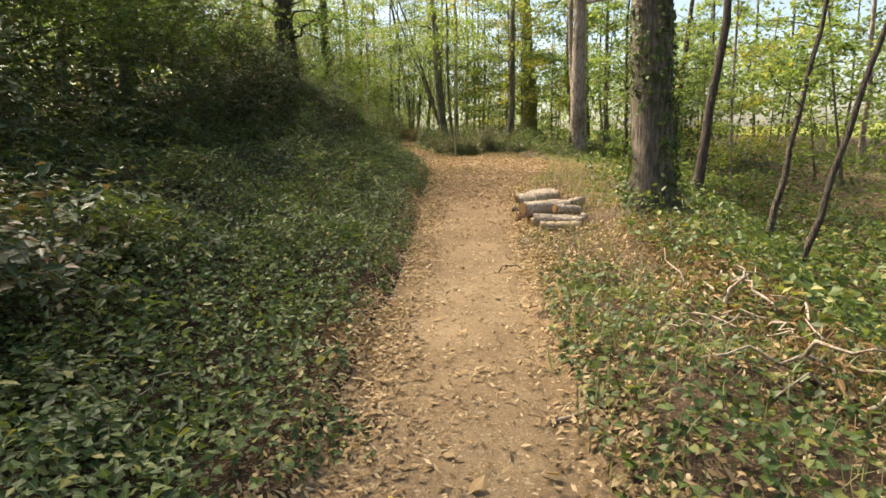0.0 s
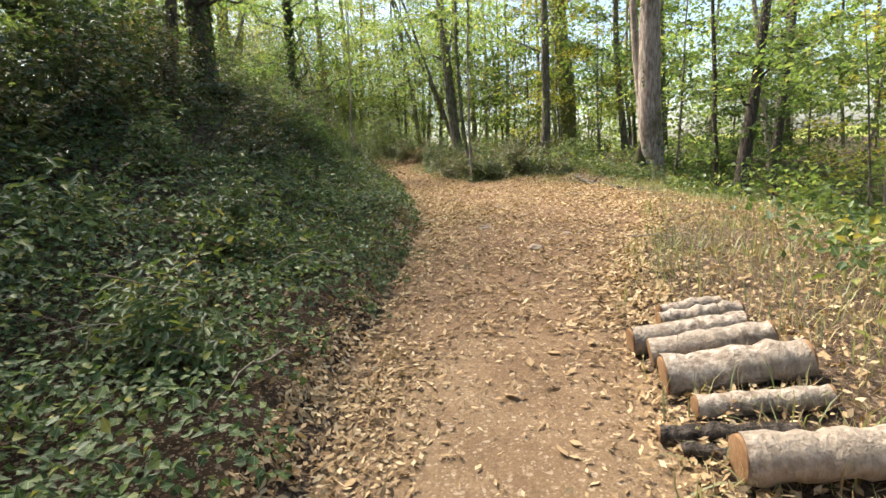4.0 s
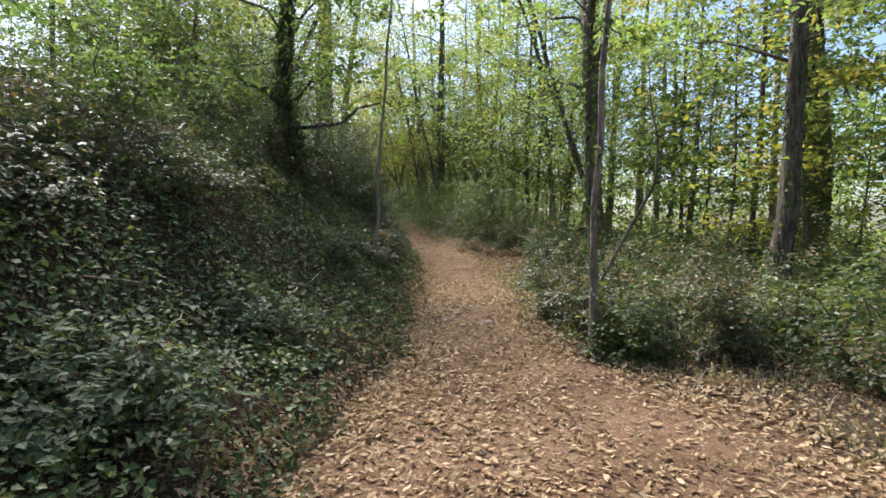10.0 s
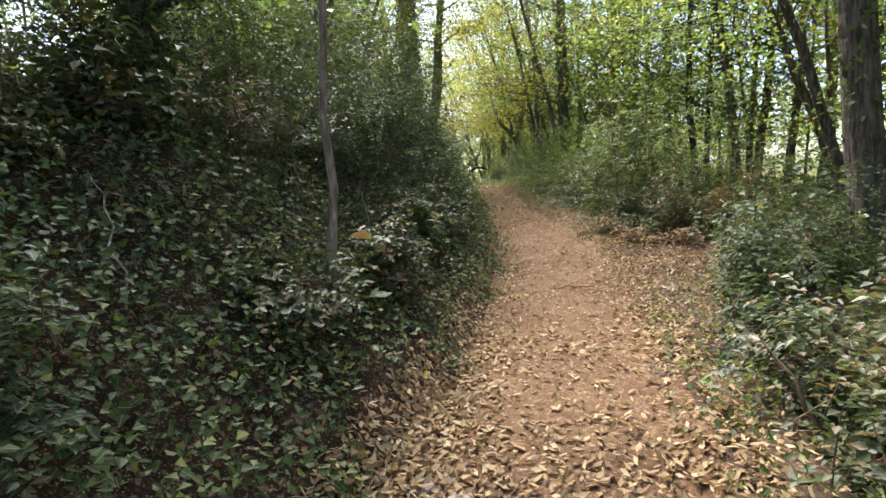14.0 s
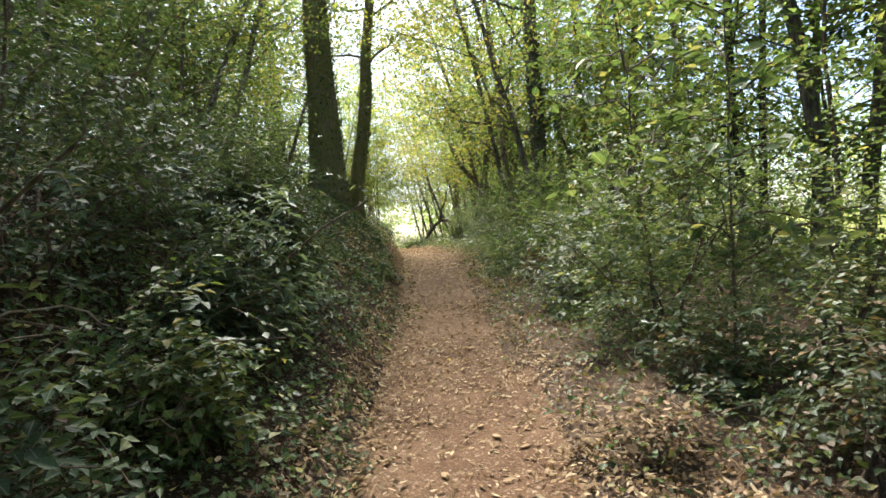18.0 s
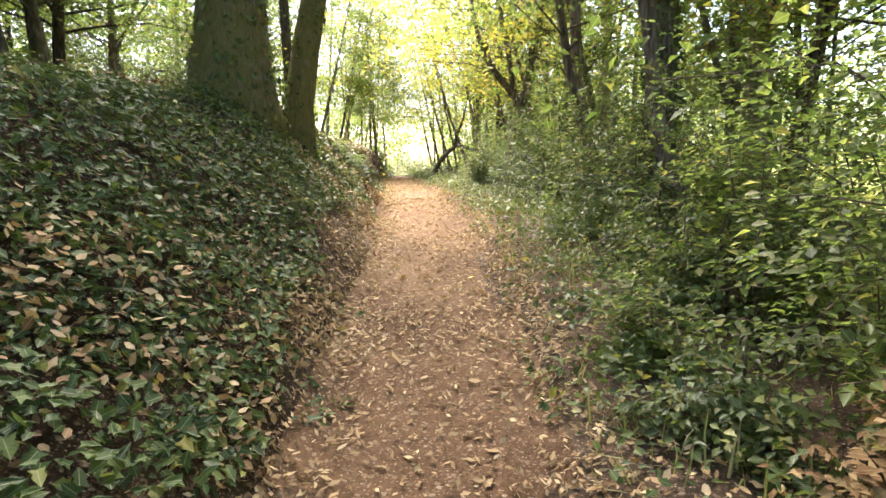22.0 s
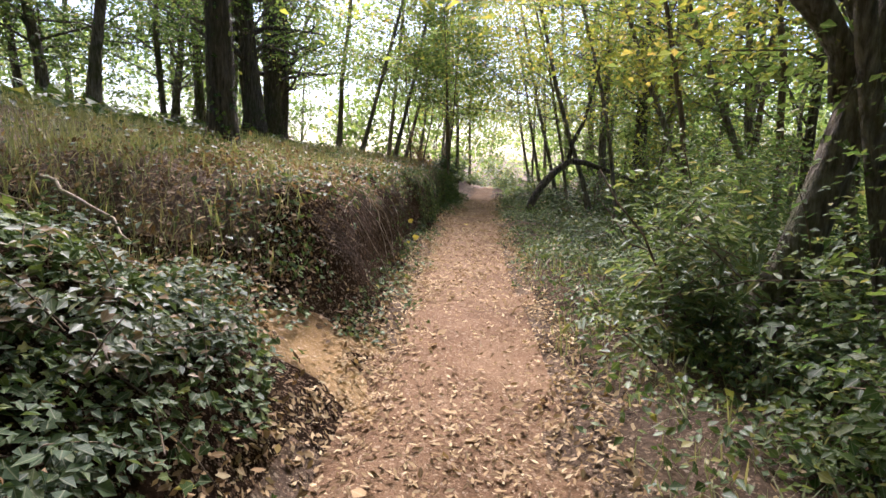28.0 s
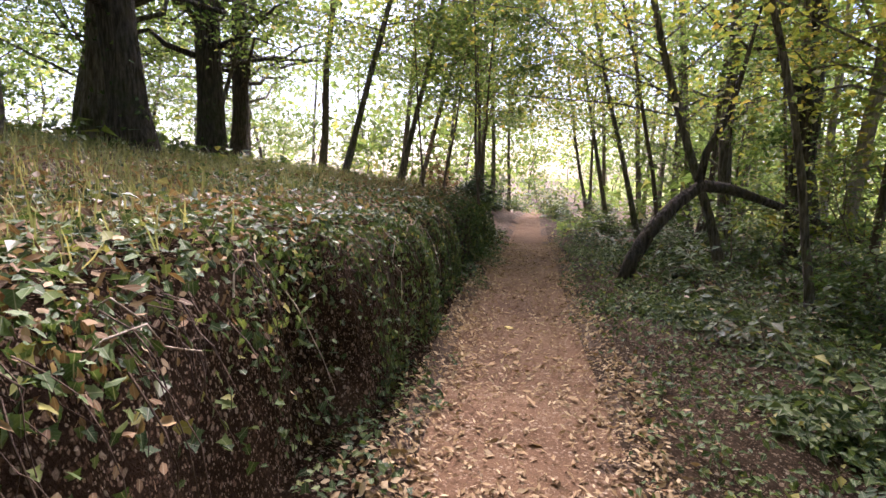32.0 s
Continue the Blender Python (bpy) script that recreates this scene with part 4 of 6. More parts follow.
for i, (s, d) in enumerate(((29.5, 4.6), (31.0, 5.8), (33.0, 4.9), (34.6, 6.2), (36.0, 4.0), (37.6, 5.6), (39.2, 4.4), (40.6, 5.9), (27.0, 6.4), (24.0, 7.2), (35.2, 8.0), (38.5, 7.6), (37.4, -4.8), (40.0, -5.0))):
    p = at(s, d)
    tree(p[0], p[1], 0.04, rng.uniform(6.5, 9), (rng.normal() * 0.06, rng.normal() * 0.06), (TWIG, BARK)[i % 2], (CANOPY, GOLD, CANOPY, DEEP)[i % 4], 1.2, 18, 2.3, 0.095, 90, 0, SIMPLE, False, "sapling", "leafy young tree behind the shrubs", "young trees")

# leafy trees back on the bank's top
for i, (s, d) in enumerate(((38.5, -9.5), (40.0, -7.4), (41.5, -10.5), (43.0, -8.0), (45.0, -10.0), (46.5, -12.5), (48.0, -8.5), (50.5, -11.0), (53.0, -9.0), (55.5, -12.0), (58.5, -9.5), (40.2, -7.0), (42.2, -5.8), (44.0, -6.4), (46.0, -6.2), (8.0, -7.4), (11.5, -7.2))):
    p = at(s, d)
    tree(p[0], p[1], rng.uniform(0.06, 0.14), 11, (rng.normal() * 0.06, rng.normal() * 0.06), (BARK, BARK_DARK)[i % 2], (DEEP, CANOPY, SHRUB)[i % 3], 1.2, 24, 3.0, 0.12, 130, 0, SIMPLE, False, label="leafy tree back on the bank's top", group="wood trees", hi=0.7)

for i, (s, d) in enumerate(((13.4, -8.0), (15.4, -9.2))):
    p = at(s, d)
    tree(p[0], p[1], 0.1, 9, (0.03 + rng.normal() * 0.03, rng.normal() * 0.04), BARK_DARK, DEEP, 1.4, 22, 3.0, 0.13, 100, 0, SIMPLE, False, label="dark leafy tree behind the ivy slope", group="slope trees")

# hazel-like understorey: thin leafy stems
for i in range(96):
    s = rng.uniform(-4, 76)
    d = rng.uniform(5.0, 16) if rng.uniform() < 0.6 else -rng.uniform(5.0, 14)
    if abs(d) > 1.1 * (s + 3) or (12 < s < 34 and d < -6) or (d > 0 and s > 34 and d > 6.5) or (d < 0 and s > 14 and (d > -9 or i % 2)) or (s < 7 and abs(d) < 6.5):
        continue
    p = at(s, d)
    tree(p[0], p[1], rng.uniform(0.025, 0.05), rng.uniform(4, 7.5), (rng.normal() * 0.08, rng.normal() * 0.08), (TWIG, BARK)[i % 2], (CANOPY, GOLD, DEEP, CANOPY)[i % 4] if d > 0 else (DEEP, CANOPY, SHRUB)[i % 3], 0.6, 15, 2.0, 0.125, 88, 0, SIMPLE, False, "sapling", "thin leafy sapling in the understorey", "understorey saplings")

# distant woods: a ragged belt of leaf clumps and stems
FP, FN, FS = [], [], []
stems = Tubes()
BELTS = ((60, 84, 5, 30, 70), (64, 84, -34, -4, 28), (84, 110, -40, 40, 44), (87, 100, -8, 8, 16), (68, 82, -16, -3, 13), (68, 82, 3.5, 16, 12), (40, 62, -45, -22, 30), (6, 36, 18, 40, 34), (36, 80, 24, 46, 44), (4, 14, -30, -13, 16))
for s0, s1, d0, d1, count in BELTS:
    for i in range(count):
        s, d = rng.uniform(s0, s1), rng.uniform(d0, d1)
        if 80 < s < 86 and abs(d) < 2:
            continue
        b = at(min(s, 84), d)
        if s > 84:
            b[:2] += (s - 84) * tang[-1] * 1.2
        hh = rng.uniform(7, 12)
        if i % 2:
            stems.add(bend(b - [0, 0, 1], b + [rng.normal() * 0.6, rng.normal() * 0.6, hh * 0.9], 5, 0, 0.25), np.linspace(rng.uniform(0.03, 0.1), 0.03, 5), 4)
        m = 430
        hub = unit(rng.normal(size=(9, 3))) * rng.uniform(0.4, 1, (9, 1)) * np.array([2.6, 2.6, 0.0])
        hub[:, 2] = rng.uniform(0.03, 0.8, 9) * hh
        q = hub[rng.integers(0, 9, m)] + rng.normal(size=(m, 3)) * np.array([0.6, 0.6, 0.34])
        FP.append(b + q)
        FN.append(np.array([0, 0, 1]) + rng.normal(size=(m, 3)) * 0.7)
        FS.append(rng.uniform(0.18, 0.42, m))
woods = thing("distant_woods", -12, 32, 0, "distant yellow-green woodland belt", "woods", "", "stuff")
part("foliage", leaves("foliage", np.concatenate(FP), np.concatenate(FN), np.concatenate(FS), TRI, CANOPY), woods, "", "stuff")
part("stems", stems.mesh("stems", BARK), woods, "", "stuff")

# ---- bushes ----
# evergreen thicket on the bank
for s, d, rx, h, n in ((23.3, -3.7, 1.2, 2.6, 3200), (24.5, -3.3, 1.2, 2.8, 3600), (25.7, -3.6, 1.2, 3.0, 3200), (22.3, -4.6, 1.3, 2.2, 2800), (26.4, -2.3, 1.2, 2.0, 5600), (27.7, -2.1, 1.2, 2.2, 6000), (29.0, -2.1, 1.15, 2.7, 5600), (30.3, -2.1, 1.05, 2.1, 4600), (31.6, -2.6, 1.0, 1.6, 3600), (30.4, -3.8, 1.3, 3.0, 3600), (32.6, -4.4, 1.2, 2.6, 3000), (24.9, -2.7, 1.1, 1.7, 4200), (28.4, -3.6, 1.3, 2.2, 3000), (31.3, -1.7, 0.7, 1.35, 3400), (32.2, -1.75, 0.6, 1.0, 2400), (30.2, -1.45, 0.5, 1.0, 2400)):
    p = at(s, d)
    bush(p[0], p[1], rx, rx * 0.95, h, int(n * 1.7), 0.046, HEDGE, OVAL, 9, "evergreen_bush", "dense dark evergreen bush on the bank", "evergreen bushes", fine=True)
for s, d, rx, h, n, mt in ((24.6, -1.5, 0.6, 0.7, 2400, BRAMBLE), (25.7, -1.45, 0.6, 0.9, 2800, HEDGE), (26.8, -1.35, 0.6, 0.85, 2600, BRAMBLE), (27.9, -1.3, 0.6, 0.95, 2800, HEDGE), (29.0, -1.3, 0.55, 0.8, 2600, WEED), (23.4, -1.7, 0.6, 0.6, 2000, BRAMBLE), (20.4, 1.05, 0.34, 0.55, 1400, WEED), (20.3, 1.3, 0.5, 0.75, 2600, WEED), (20.9, 1.0, 0.42, 0.7, 2400, BRAMBLE), (20.1, 2.0, 0.6, 0.8, 3000, BRAMBLE), (22.1, 0.85, 0.4, 0.55, 2200, BRAMBLE), (22.8, 1.1, 0.55, 0.7, 2600, BRAMBLE), (23.6, 1.2, 0.6, 0.75, 2800, BRAMBLE), (24.4, 1.35, 0.6, 0.8, 2800, HEDGE), (25.1, 1.45, 0.55, 0.85, 2800, HEDGE), (20.7, 1.5, 0.65, 0.65, 3000, BRAMBLE), (21.5, 1.05, 0.5, 0.65, 2400, BRAMBLE), (21.2, 2.2, 0.8, 0.8, 3200, BRAMBLE), (20.4, 2.7, 0.8, 0.65, 2800, BRAMBLE), (22.2, 2.9, 0.9, 0.9, 3000, BRAMBLE), (19.5, 3.0, 0.8, 0.6, 2600, BRAMBLE), (18.5, 3.5, 0.8, 0.5, 2000, WEED), (17.6, 3.5, 0.9, 0.45, 1400, WEED), (15.8, 3.4, 0.9, 0.5, 1400, WEED)):
    p = at(s, d)
    bush(p[0], p[1], rx, rx, h * (1.3 if d > 0 and s > 20 else 1.0), n, 0.055, mt, OVAL, 5, "bramble_bush", "low tangle of brambles and nettles beside the path", "low brambles", fine=True)
for s, d, rx, h, n in ((12.5, -4.9, 1.6, 2.3, 4400), (14.3, -4.9, 1.4, 1.8, 4000), (10.3, -4.9, 1.6, 2.5, 4400), (8.2, -4.9, 1.6, 2.3, 4200), (5.0, -4.4, 1.3, 1.6, 3200), (2.9, -3.0, 1.2, 1.2, 5200), (1.0, -2.7, 1.1, 1.2, 5000), (16.4, -4.6, 1.2, 0.9, 2600), (23.6, -3.0, 0.9, 1.0, 2600)):
    p = at(s, d)
    bush(p[0], p[1], rx, rx, h, n, 0.08, BRAMBLE if rng.uniform() < 0.5 else HEDGE, OVAL, 8, "bramble_bush", "tangled dark green bramble bush on the bank", "bank bushes")
for i, (s, d, rx, h) in enumerate(((15.4, -3.6, 0.9, 1.1), (16.8, -3.3, 0.9, 1.2), (18.0, -3.6, 1.0, 1.3), (19.4, -3.2, 0.9, 1.1), (20.6, -3.8, 1.0, 1.4), (13.8, -3.4, 0.9, 1.0), (17.4, -2.2, 0.7, 0.7), (3.5, -5.2, 1.3, 2.4), (5.6, -5.6, 1.5, 3.4), (7.6, -5.4, 1.5, 3.2), (9.4, -5.2, 1.4, 3.6), (11.2, -5.6, 1.5, 3.8), (12.8, -5.0, 1.3, 3.0), (14.2, -5.6, 1.5, 3.2), (15.8, -5.4, 1.3, 2.4), (8.4, -7.4, 1.8, 4.8), (11.8, -7.4, 1.8, 4.8), (5.4, -7.4, 1.8, 4.4), (38.6, -5.8, 1.4, 3.0), (40.2, -6.4, 1.5, 3.2), (37.2, -5.4, 1.3, 2.6), (41.6, -7.4, 1.5, 3.2))):
    p = at(s, d)
    bush(p[0], p[1], rx, rx, h, 3000, 0.1 if rx > 1.1 else 0.06, (HEDGE, DEEP, BRAMBLE)[i % 3], SIMPLE, 9, "thicket_bush", "tall dark thicket of leafy stems behind the ivy", "thicket bushes")
# low mounds of bramble and ivy that break the bank's slope
# mounds past stretch 42 are added dark growth, standing in for the bank's shade
for s, d, rx, h, mt in ((2.2, -1.9, 0.7, 0.4, WEED), (4.4, -2.6, 0.9, 0.5, HEDGE), (6.6, -2.2, 0.8, 0.45, BRAMBLE), (8.6, -3.2, 0.9, 0.6, HEDGE), (10.4, -2.4, 0.8, 0.5, WEED), (12.6, -3.2, 0.9, 0.6, HEDGE), (14.4, -2.2, 0.7, 0.45, BRAMBLE), (15.6, -3.4, 0.9, 0.6, HEDGE), (17.0, -2.4, 0.8, 0.5, HEDGE), (18.2, -3.3, 0.9, 0.6, BRAMBLE), (19.4, -2.1, 0.7, 0.5, HEDGE), (20.6, -3.0, 0.9, 0.6, BRAMBLE), (21.8, -2.0, 0.7, 0.55, HEDGE), (22.6, -2.9, 0.8, 0.6, BRAMBLE), (42.0, -1.35, 0.6, 0.5, DEEP), (42.7, -1.2, 0.55, 0.45, HEDGE), (43.3, -1.35, 0.6, 0.5, BRAMBLE), (43.9, -1.3, 0.5, 0.5, HEDGE), (43.0, -2.0, 0.7, 0.5, BRAMBLE), (44.2, -1.9, 0.6, 0.5, HEDGE)):
    p = at(s, d)
    bush(p[0], p[1], rx, rx, h, 2600, 0.05, mt, SIMPLE, 4, "bramble_bush", "low mound of brambles growing through the ivy", "bank mounds")
for i, (s, d) in enumerate(((3.6, -2.6), (5.0, -1.9), (6.2, -3.4), (7.4, -2.4), (8.8, -2.0), (9.8, -3.4), (11.0, -2.6), (12.0, -3.8), (4.6, -4.0), (7.8, -4.2), (13.2, -2.4), (10.6, -4.4))):
    p = at(s, d)
    bush(p[0], p[1], 0.7, 0.7, 0.6 + 0.06 * (i % 4), 1100, 0.075, (WEED, SHRUB)[i % 2], LONG, 8, "nettle_clump", "knee-high nettles standing in the ivy", "nettle clumps", low=0.2)
# brambles and shrubs right of the path
for s, d, rx, h, n, mt in ((22.2, 1.7, 0.8, 0.8, 2600, BRAMBLE), (23.2, 2.6, 1.1, 1.0, 3000, BRAMBLE), (21.2, 3.2, 1.0, 0.8, 2400, BRAMBLE), (24.3, 2.3, 0.8, 0.85, 2600, HEDGE), (25.7, 1.95, 0.85, 1.2, 4600, HEDGE), (26.4, 2.9, 0.8, 1.1, 3000, HEDGE), (26.2, 4.0, 1.2, 1.3, 2800, SHRUB), (24.5, 4.6, 1.3, 1.0, 2400, BRAMBLE),
                           (30.7, 1.75, 1.05, 2.0, 4800, SHRUB), (31.6, 1.5, 0.85, 1.5, 3600, SHRUB), (30.2, 3.4, 1.3, 2.0, 3600, SHRUB), (28.9, 1.9, 0.75, 1.4, 3400, BRAMBLE), (28.8, 2.9, 0.8, 1.3, 3000, BRAMBLE), (30.0, 2.5, 1.0, 2.1, 3600, SHRUB), (29.2, 2.4, 0.6, 0.7, 1800, STRAW), (28.9, 3.0, 0.6, 0.6, 1800, STRAW), (29.9, 1.6, 0.5, 0.7, 1800, BRAMBLE), (26.2, 2.6, 0.6, 0.6, 2000, SHRUB), (25.9, 1.7, 0.5, 0.6, 2000, SHRUB), (32.8, 1.5, 0.8, 1.5, 3600, SHRUB), (33.8, 2.0, 1.0, 1.9, 4200, CANOPY), (32.4, 3.2, 1.3, 2.4, 3600, SHRUB), (35.2, 2.4, 1.1, 1.9, 4000, CANOPY), (34.4, 3.4, 1.3, 2.6, 4000, CANOPY), (36.6, 3.0, 1.2, 2.2, 3600, SHRUB), (36.4, 4.8, 1.5, 2.8, 3000, CANOPY), (38.6, 3.8, 1.3, 2.2, 3000, SHRUB), (20.0, 4.6, 1.2, 0.8, 2400, BRAMBLE), (19.0, 6.2, 1.5, 0.8, 2200, WEED), (35.0, 4.6, 1.5, 2.0, 3000, SHRUB), (34.6, 1.75, 0.75, 1.75, 3600, CANOPY), (35.9, 1.8, 0.8, 1.6, 3200, CANOPY), (37.2, 2.0, 0.9, 1.9, 3200, CANOPY), (34.9, 1.2, 0.4, 0.55, 1500, SHRUB), (35.6, 1.15, 0.4, 0.6, 1500, CANOPY), (34.2, 1.55, 0.5, 0.8, 2000, STRAW)):
    p = at(s, d)
    bush(p[0], p[1], rx, rx * 0.9, h, int(n * 1.25), 0.05, mt, OVAL, 8, "shrub", "loose green shrub with thin brown stems beside the path", "path shrubs", fine=29 < s < 36 or n in (2600, 4600))
for s, d, rx, h, n, lf, mt, sh in ((39.8, 3.1, 1.2, 2.4, 4200, 0.06, SHRUB, SIMPLE), (41.3, 2.7, 1.2, 2.8, 5000, 0.06, SHRUB, SIMPLE), (42.7, 3.5, 1.4, 3.2, 5000, 0.065, CANOPY, SIMPLE), (45.3, 1.55, 0.65, 1.5, 2800, 0.085, SHRUB, LONG), (46.2, 1.9, 0.8, 1.8, 3000, 0.08, SHRUB, LONG),
                                (46.6, 3.8, 1.4, 2.4, 2800, 0.08, DEEP, SIMPLE), (48.8, 4.6, 1.5, 2.4, 2400, 0.085, DEEP, SIMPLE), (51.5, 4.4, 1.5, 2.2, 2200, 0.09, SHRUB, SIMPLE), (54.5, 4.2, 1.4, 2.0, 2000, 0.09, DEEP, SIMPLE), (45.0, 5.4, 1.8, 3.4, 3000, 0.09, CANOPY, SIMPLE), (40.5, 5.2, 1.8, 3.0, 3000, 0.08, CANOPY, SIMPLE), (57.5, 3.6, 1.4, 1.8, 1800, 0.1, SHRUB, SIMPLE)):
    p = at(s, d)
    bush(p[0], p[1], rx, rx, h, n, lf, mt, sh, 9, "tall_shrub", "tall loose shrub with light green leaves in the thicket", "thicket shrubs", fine=True)
for i, (s, d, rx, h) in enumerate(((39.0, 2.3, 0.9, 1.9), (40.6, 2.1, 0.9, 2.2), (42.2, 2.2, 0.95, 2.5), (43.6, 2.1, 0.9, 2.2), (44.6, 2.6, 1.0, 2.9), (41.6, 3.8, 1.3, 3.4), (43.4, 4.6, 1.4, 3.6), (46.8, 2.7, 0.9, 2.3), (48.0, 3.4, 1.1, 2.6), (49.6, 3.6, 1.1, 2.4), (47.0, 5.2, 1.4, 3.2), (51.4, 4.2, 1.3, 2.8), (53.4, 4.6, 1.4, 3.0), (55.6, 4.4, 1.4, 2.8))):
    p = at(s, d)
    bush(p[0], p[1], rx, rx, h, 3600, 0.06, (SHRUB, CANOPY, SHRUB, DEEP)[i % 4], SIMPLE, 8, "tall_shrub", "tall dense green shrub beside the path", "thicket shrubs", fine=True)
for i, s in enumerate(np.arange(36.2, 66, 1.25)):
    d = 1.55 + 0.5 * vnoise(s, 0, 0.7, 12) + (0.35 if i % 2 else 0.0)
    h = (0.75, 1.1, 0.9, 1.5, 0.8, 1.2)[i % 6] * (1.0 if s < 47 else 0.62)
    p = at(s, d)
    bush(p[0], p[1], 0.85, 0.8, h, 3400 if s < 50 else 1500, 0.055 if s < 50 else 0.1, ((WEED, SHRUB, DEEP) if s < 46.5 else (IVY, BRAMBLE, HEDGE))[i % 3], OVAL, 6, "shrub", "low green shrub and weeds along the path", "path shrubs")
    p = at(s + 0.5, d + 1.9)
    bush(p[0], p[1], 1.2, 1.1, h * 1.3, 1300, 0.1, (DEEP, SHRUB)[i % 2] if s < 46.5 else (BRAMBLE, HEDGE)[i % 2], OVAL, 5, "shrub", "green shrub behind the weeds along the path", "path shrubs")
for s, d, h in ((63, 1.5, 0.8), (65.5, 1.6, 1.1), (68, 1.5, 1.4), (70.5, 1.2, 1.6), (73, 1.0, 1.8), (76, 0.6, 2.2), (66.5, -1.3, 0.7), (69, -1.4, 0.9), (71.5, -1.5, 1.2), (74, -1.2, 1.5), (78, -0.8, 2.0), (80, 1.6, 2.2), (72, 3.4, 1.8), (67, 3.6, 1.5)):
    p = at(s, d)
    bush(p[0], p[1], 1.2, 1.2, h, 900, 0.14, (SHRUB, CANOPY)[int(s) % 2], OVAL, 4, "shrub", "pale green shrub at the path's far end", "path shrubs")
for i, (s, d, rx, h) in enumerate(((19.6, 4.4, 1.2, 0.9), (20.6, 3.6, 1.1, 1.1), (21.4, 4.6, 1.3, 1.2), (22.6, 3.8, 1.2, 1.2), (23.4, 5.2, 1.4, 1.3), (24.2, 3.4, 1.1, 1.2), (25.4, 5.6, 1.4, 1.4), (25.6, 3.6, 1.1, 1.2), (27.2, 5.4, 1.3, 1.4), (22.0, 6.4, 1.5, 1.2), (20.0, 6.4, 1.4, 1.0), (24.6, 7.2, 1.5, 1.4), (27.6, 7.4, 1.5, 1.6), (18.2, 5.2, 1.3, 0.8))):
    p = at(s, d)
    bush(p[0], p[1], rx, rx, h, 2200, 0.075, (BRAMBLE, WEED, SHRUB)[i % 3], SIMPLE, 7, "undergrowth_bush", "waist-high tangle of weeds and brambles under the trees", "undergrowth")
# the mound of dead leaves under the shrubs by the side trail
for i, (s, d, rx, h) in enumerate(((28.6, 1.35, 0.5, 0.4), (28.3, 1.9, 0.55, 0.45), (28.4, 2.6, 0.55, 0.4), (29.4, 1.0, 0.42, 0.4))):
    p = at(s, d)
    bush(p[0], p[1], rx, rx, h, 1900, 0.05, BROWN, CURL, 6, "dead_leaf_mound", "heap of brown dead leaves and stems under the shrub", "leaf mounds", bark=DEAD)
# dark twiggy bush at the far end of the bank
p = at(64.2, -2.6)
bush(p[0], p[1], 1.3, 1.2, 2.3, 1800, 0.12, STRAW, OVAL, 16, "dead_bush", "brown withered bush on the bank", bark=BARK_DARK)
p = at(60.5, -1.2)
bush(p[0], p[1], 0.8, 0.7, 1.0, 1500, 0.1, HEDGE, OVAL, 8, "evergreen_bush", "small dark evergreen bush on the bank")
# understorey far back, right and left
for i in range(56):
    s = rng.uniform(-4, 70)
    d = rng.uniform(6, 18) if rng.uniform() < 0.62 else -rng.uniform(6, 16)
    if abs(d) > 1.1 * (s + 3) or (12 < s < 34 and d < -6) or (d > 0 and s > 34 and d > 6.5) or (d < 0 and s > 41):
        continue
    p = at(s, d)
    rr = rng.uniform(1.0, 2.0)
    bush(p[0], p[1], rr, rr, rng.uniform(0.9, 2.4), 900, 0.17, (WEED, CANOPY, DEEP)[rng.integers(3)], SIMPLE, 4, "understorey_bush", "pale green bush in the wood behind", "understorey")


# ---- ground cover ----
def cover(name, s0, s1, u0, u1, per_m2, size, shape, mat, tall, label, side=-1, keep=None, seed=1, tilt=0.62, lift=0.02, upright=0.0, category="ground cover", fade=0.0):
    """Leaves strewn over the ground between u0 and u1 metres outside the path's edge."""
    n = int((s1 - s0) * (u1 - u0) * per_m2)
    s = rng.uniform(s0, s1, n)
    q = rng.uniform(0, 1, n)
    u = u0 + (u1 - u0) * (q ** (1 + fade))
    d = np.where(side < 0, -tab(s, EDGE, 1) - u, tab(s, EDGE, 2) + u)
    edge = vnoise(s, s * 0, 2.0, seed) * 0.25
    if u0 == 0 and side < 0:
        u = u - 0.2 * (u < 0.6) * (1 - u / 0.6)
        d = -tab(s, EDGE, 1) - u
        edge = 0.5 * vnoise(s, s * 0, 1.7, 91) + 0.2 * vnoise(s, s * 0, 6.0, 92) - 0.26
    ok = (u > edge * (u0 <= 0.05) + 0.5 * (vnoise(s, d, 5, seed + 4) - 0.5) * (u < 0.4)) & ((keep(s, u) if keep else np.ones(n)) > vnoise(s, u, 1.7, seed + 9) * 0.6 + rng.uniform(0, 0.4, n))
    s, d, u = s[ok], d[ok], u[ok]
    N = slope_normal(s, d)
    hump = (0.25 + 0.75 * vnoise(s, d, 1.4, seed + 2)) * smooth(u / 0.5 + 0.15)
    P = at(s, d) + N * (lift + rng.uniform(0, 1, len(s)) ** 0.7 * tall * hump)[:, None]
    NN = N * (1 - upright) + np.array([0, 0, 0.5]) * (1 - upright) + rng.normal(size=(len(s), 3)) * tilt
    ob = new(name, leaves(name, P, NN, rng.uniform(size[0], size[1], len(s)), shape, mat, np.array([0, 0, 3.0]) if upright > 0.5 else None))
    return tagged(ob, label, category, "", "stuff")


full = lambda s, u: 0.95 + 0 * s
spur_gap = lambda s, u: np.where((np.abs(s - 44.8) < 0.55) & (u < 0.9), 0.06, 0.9)
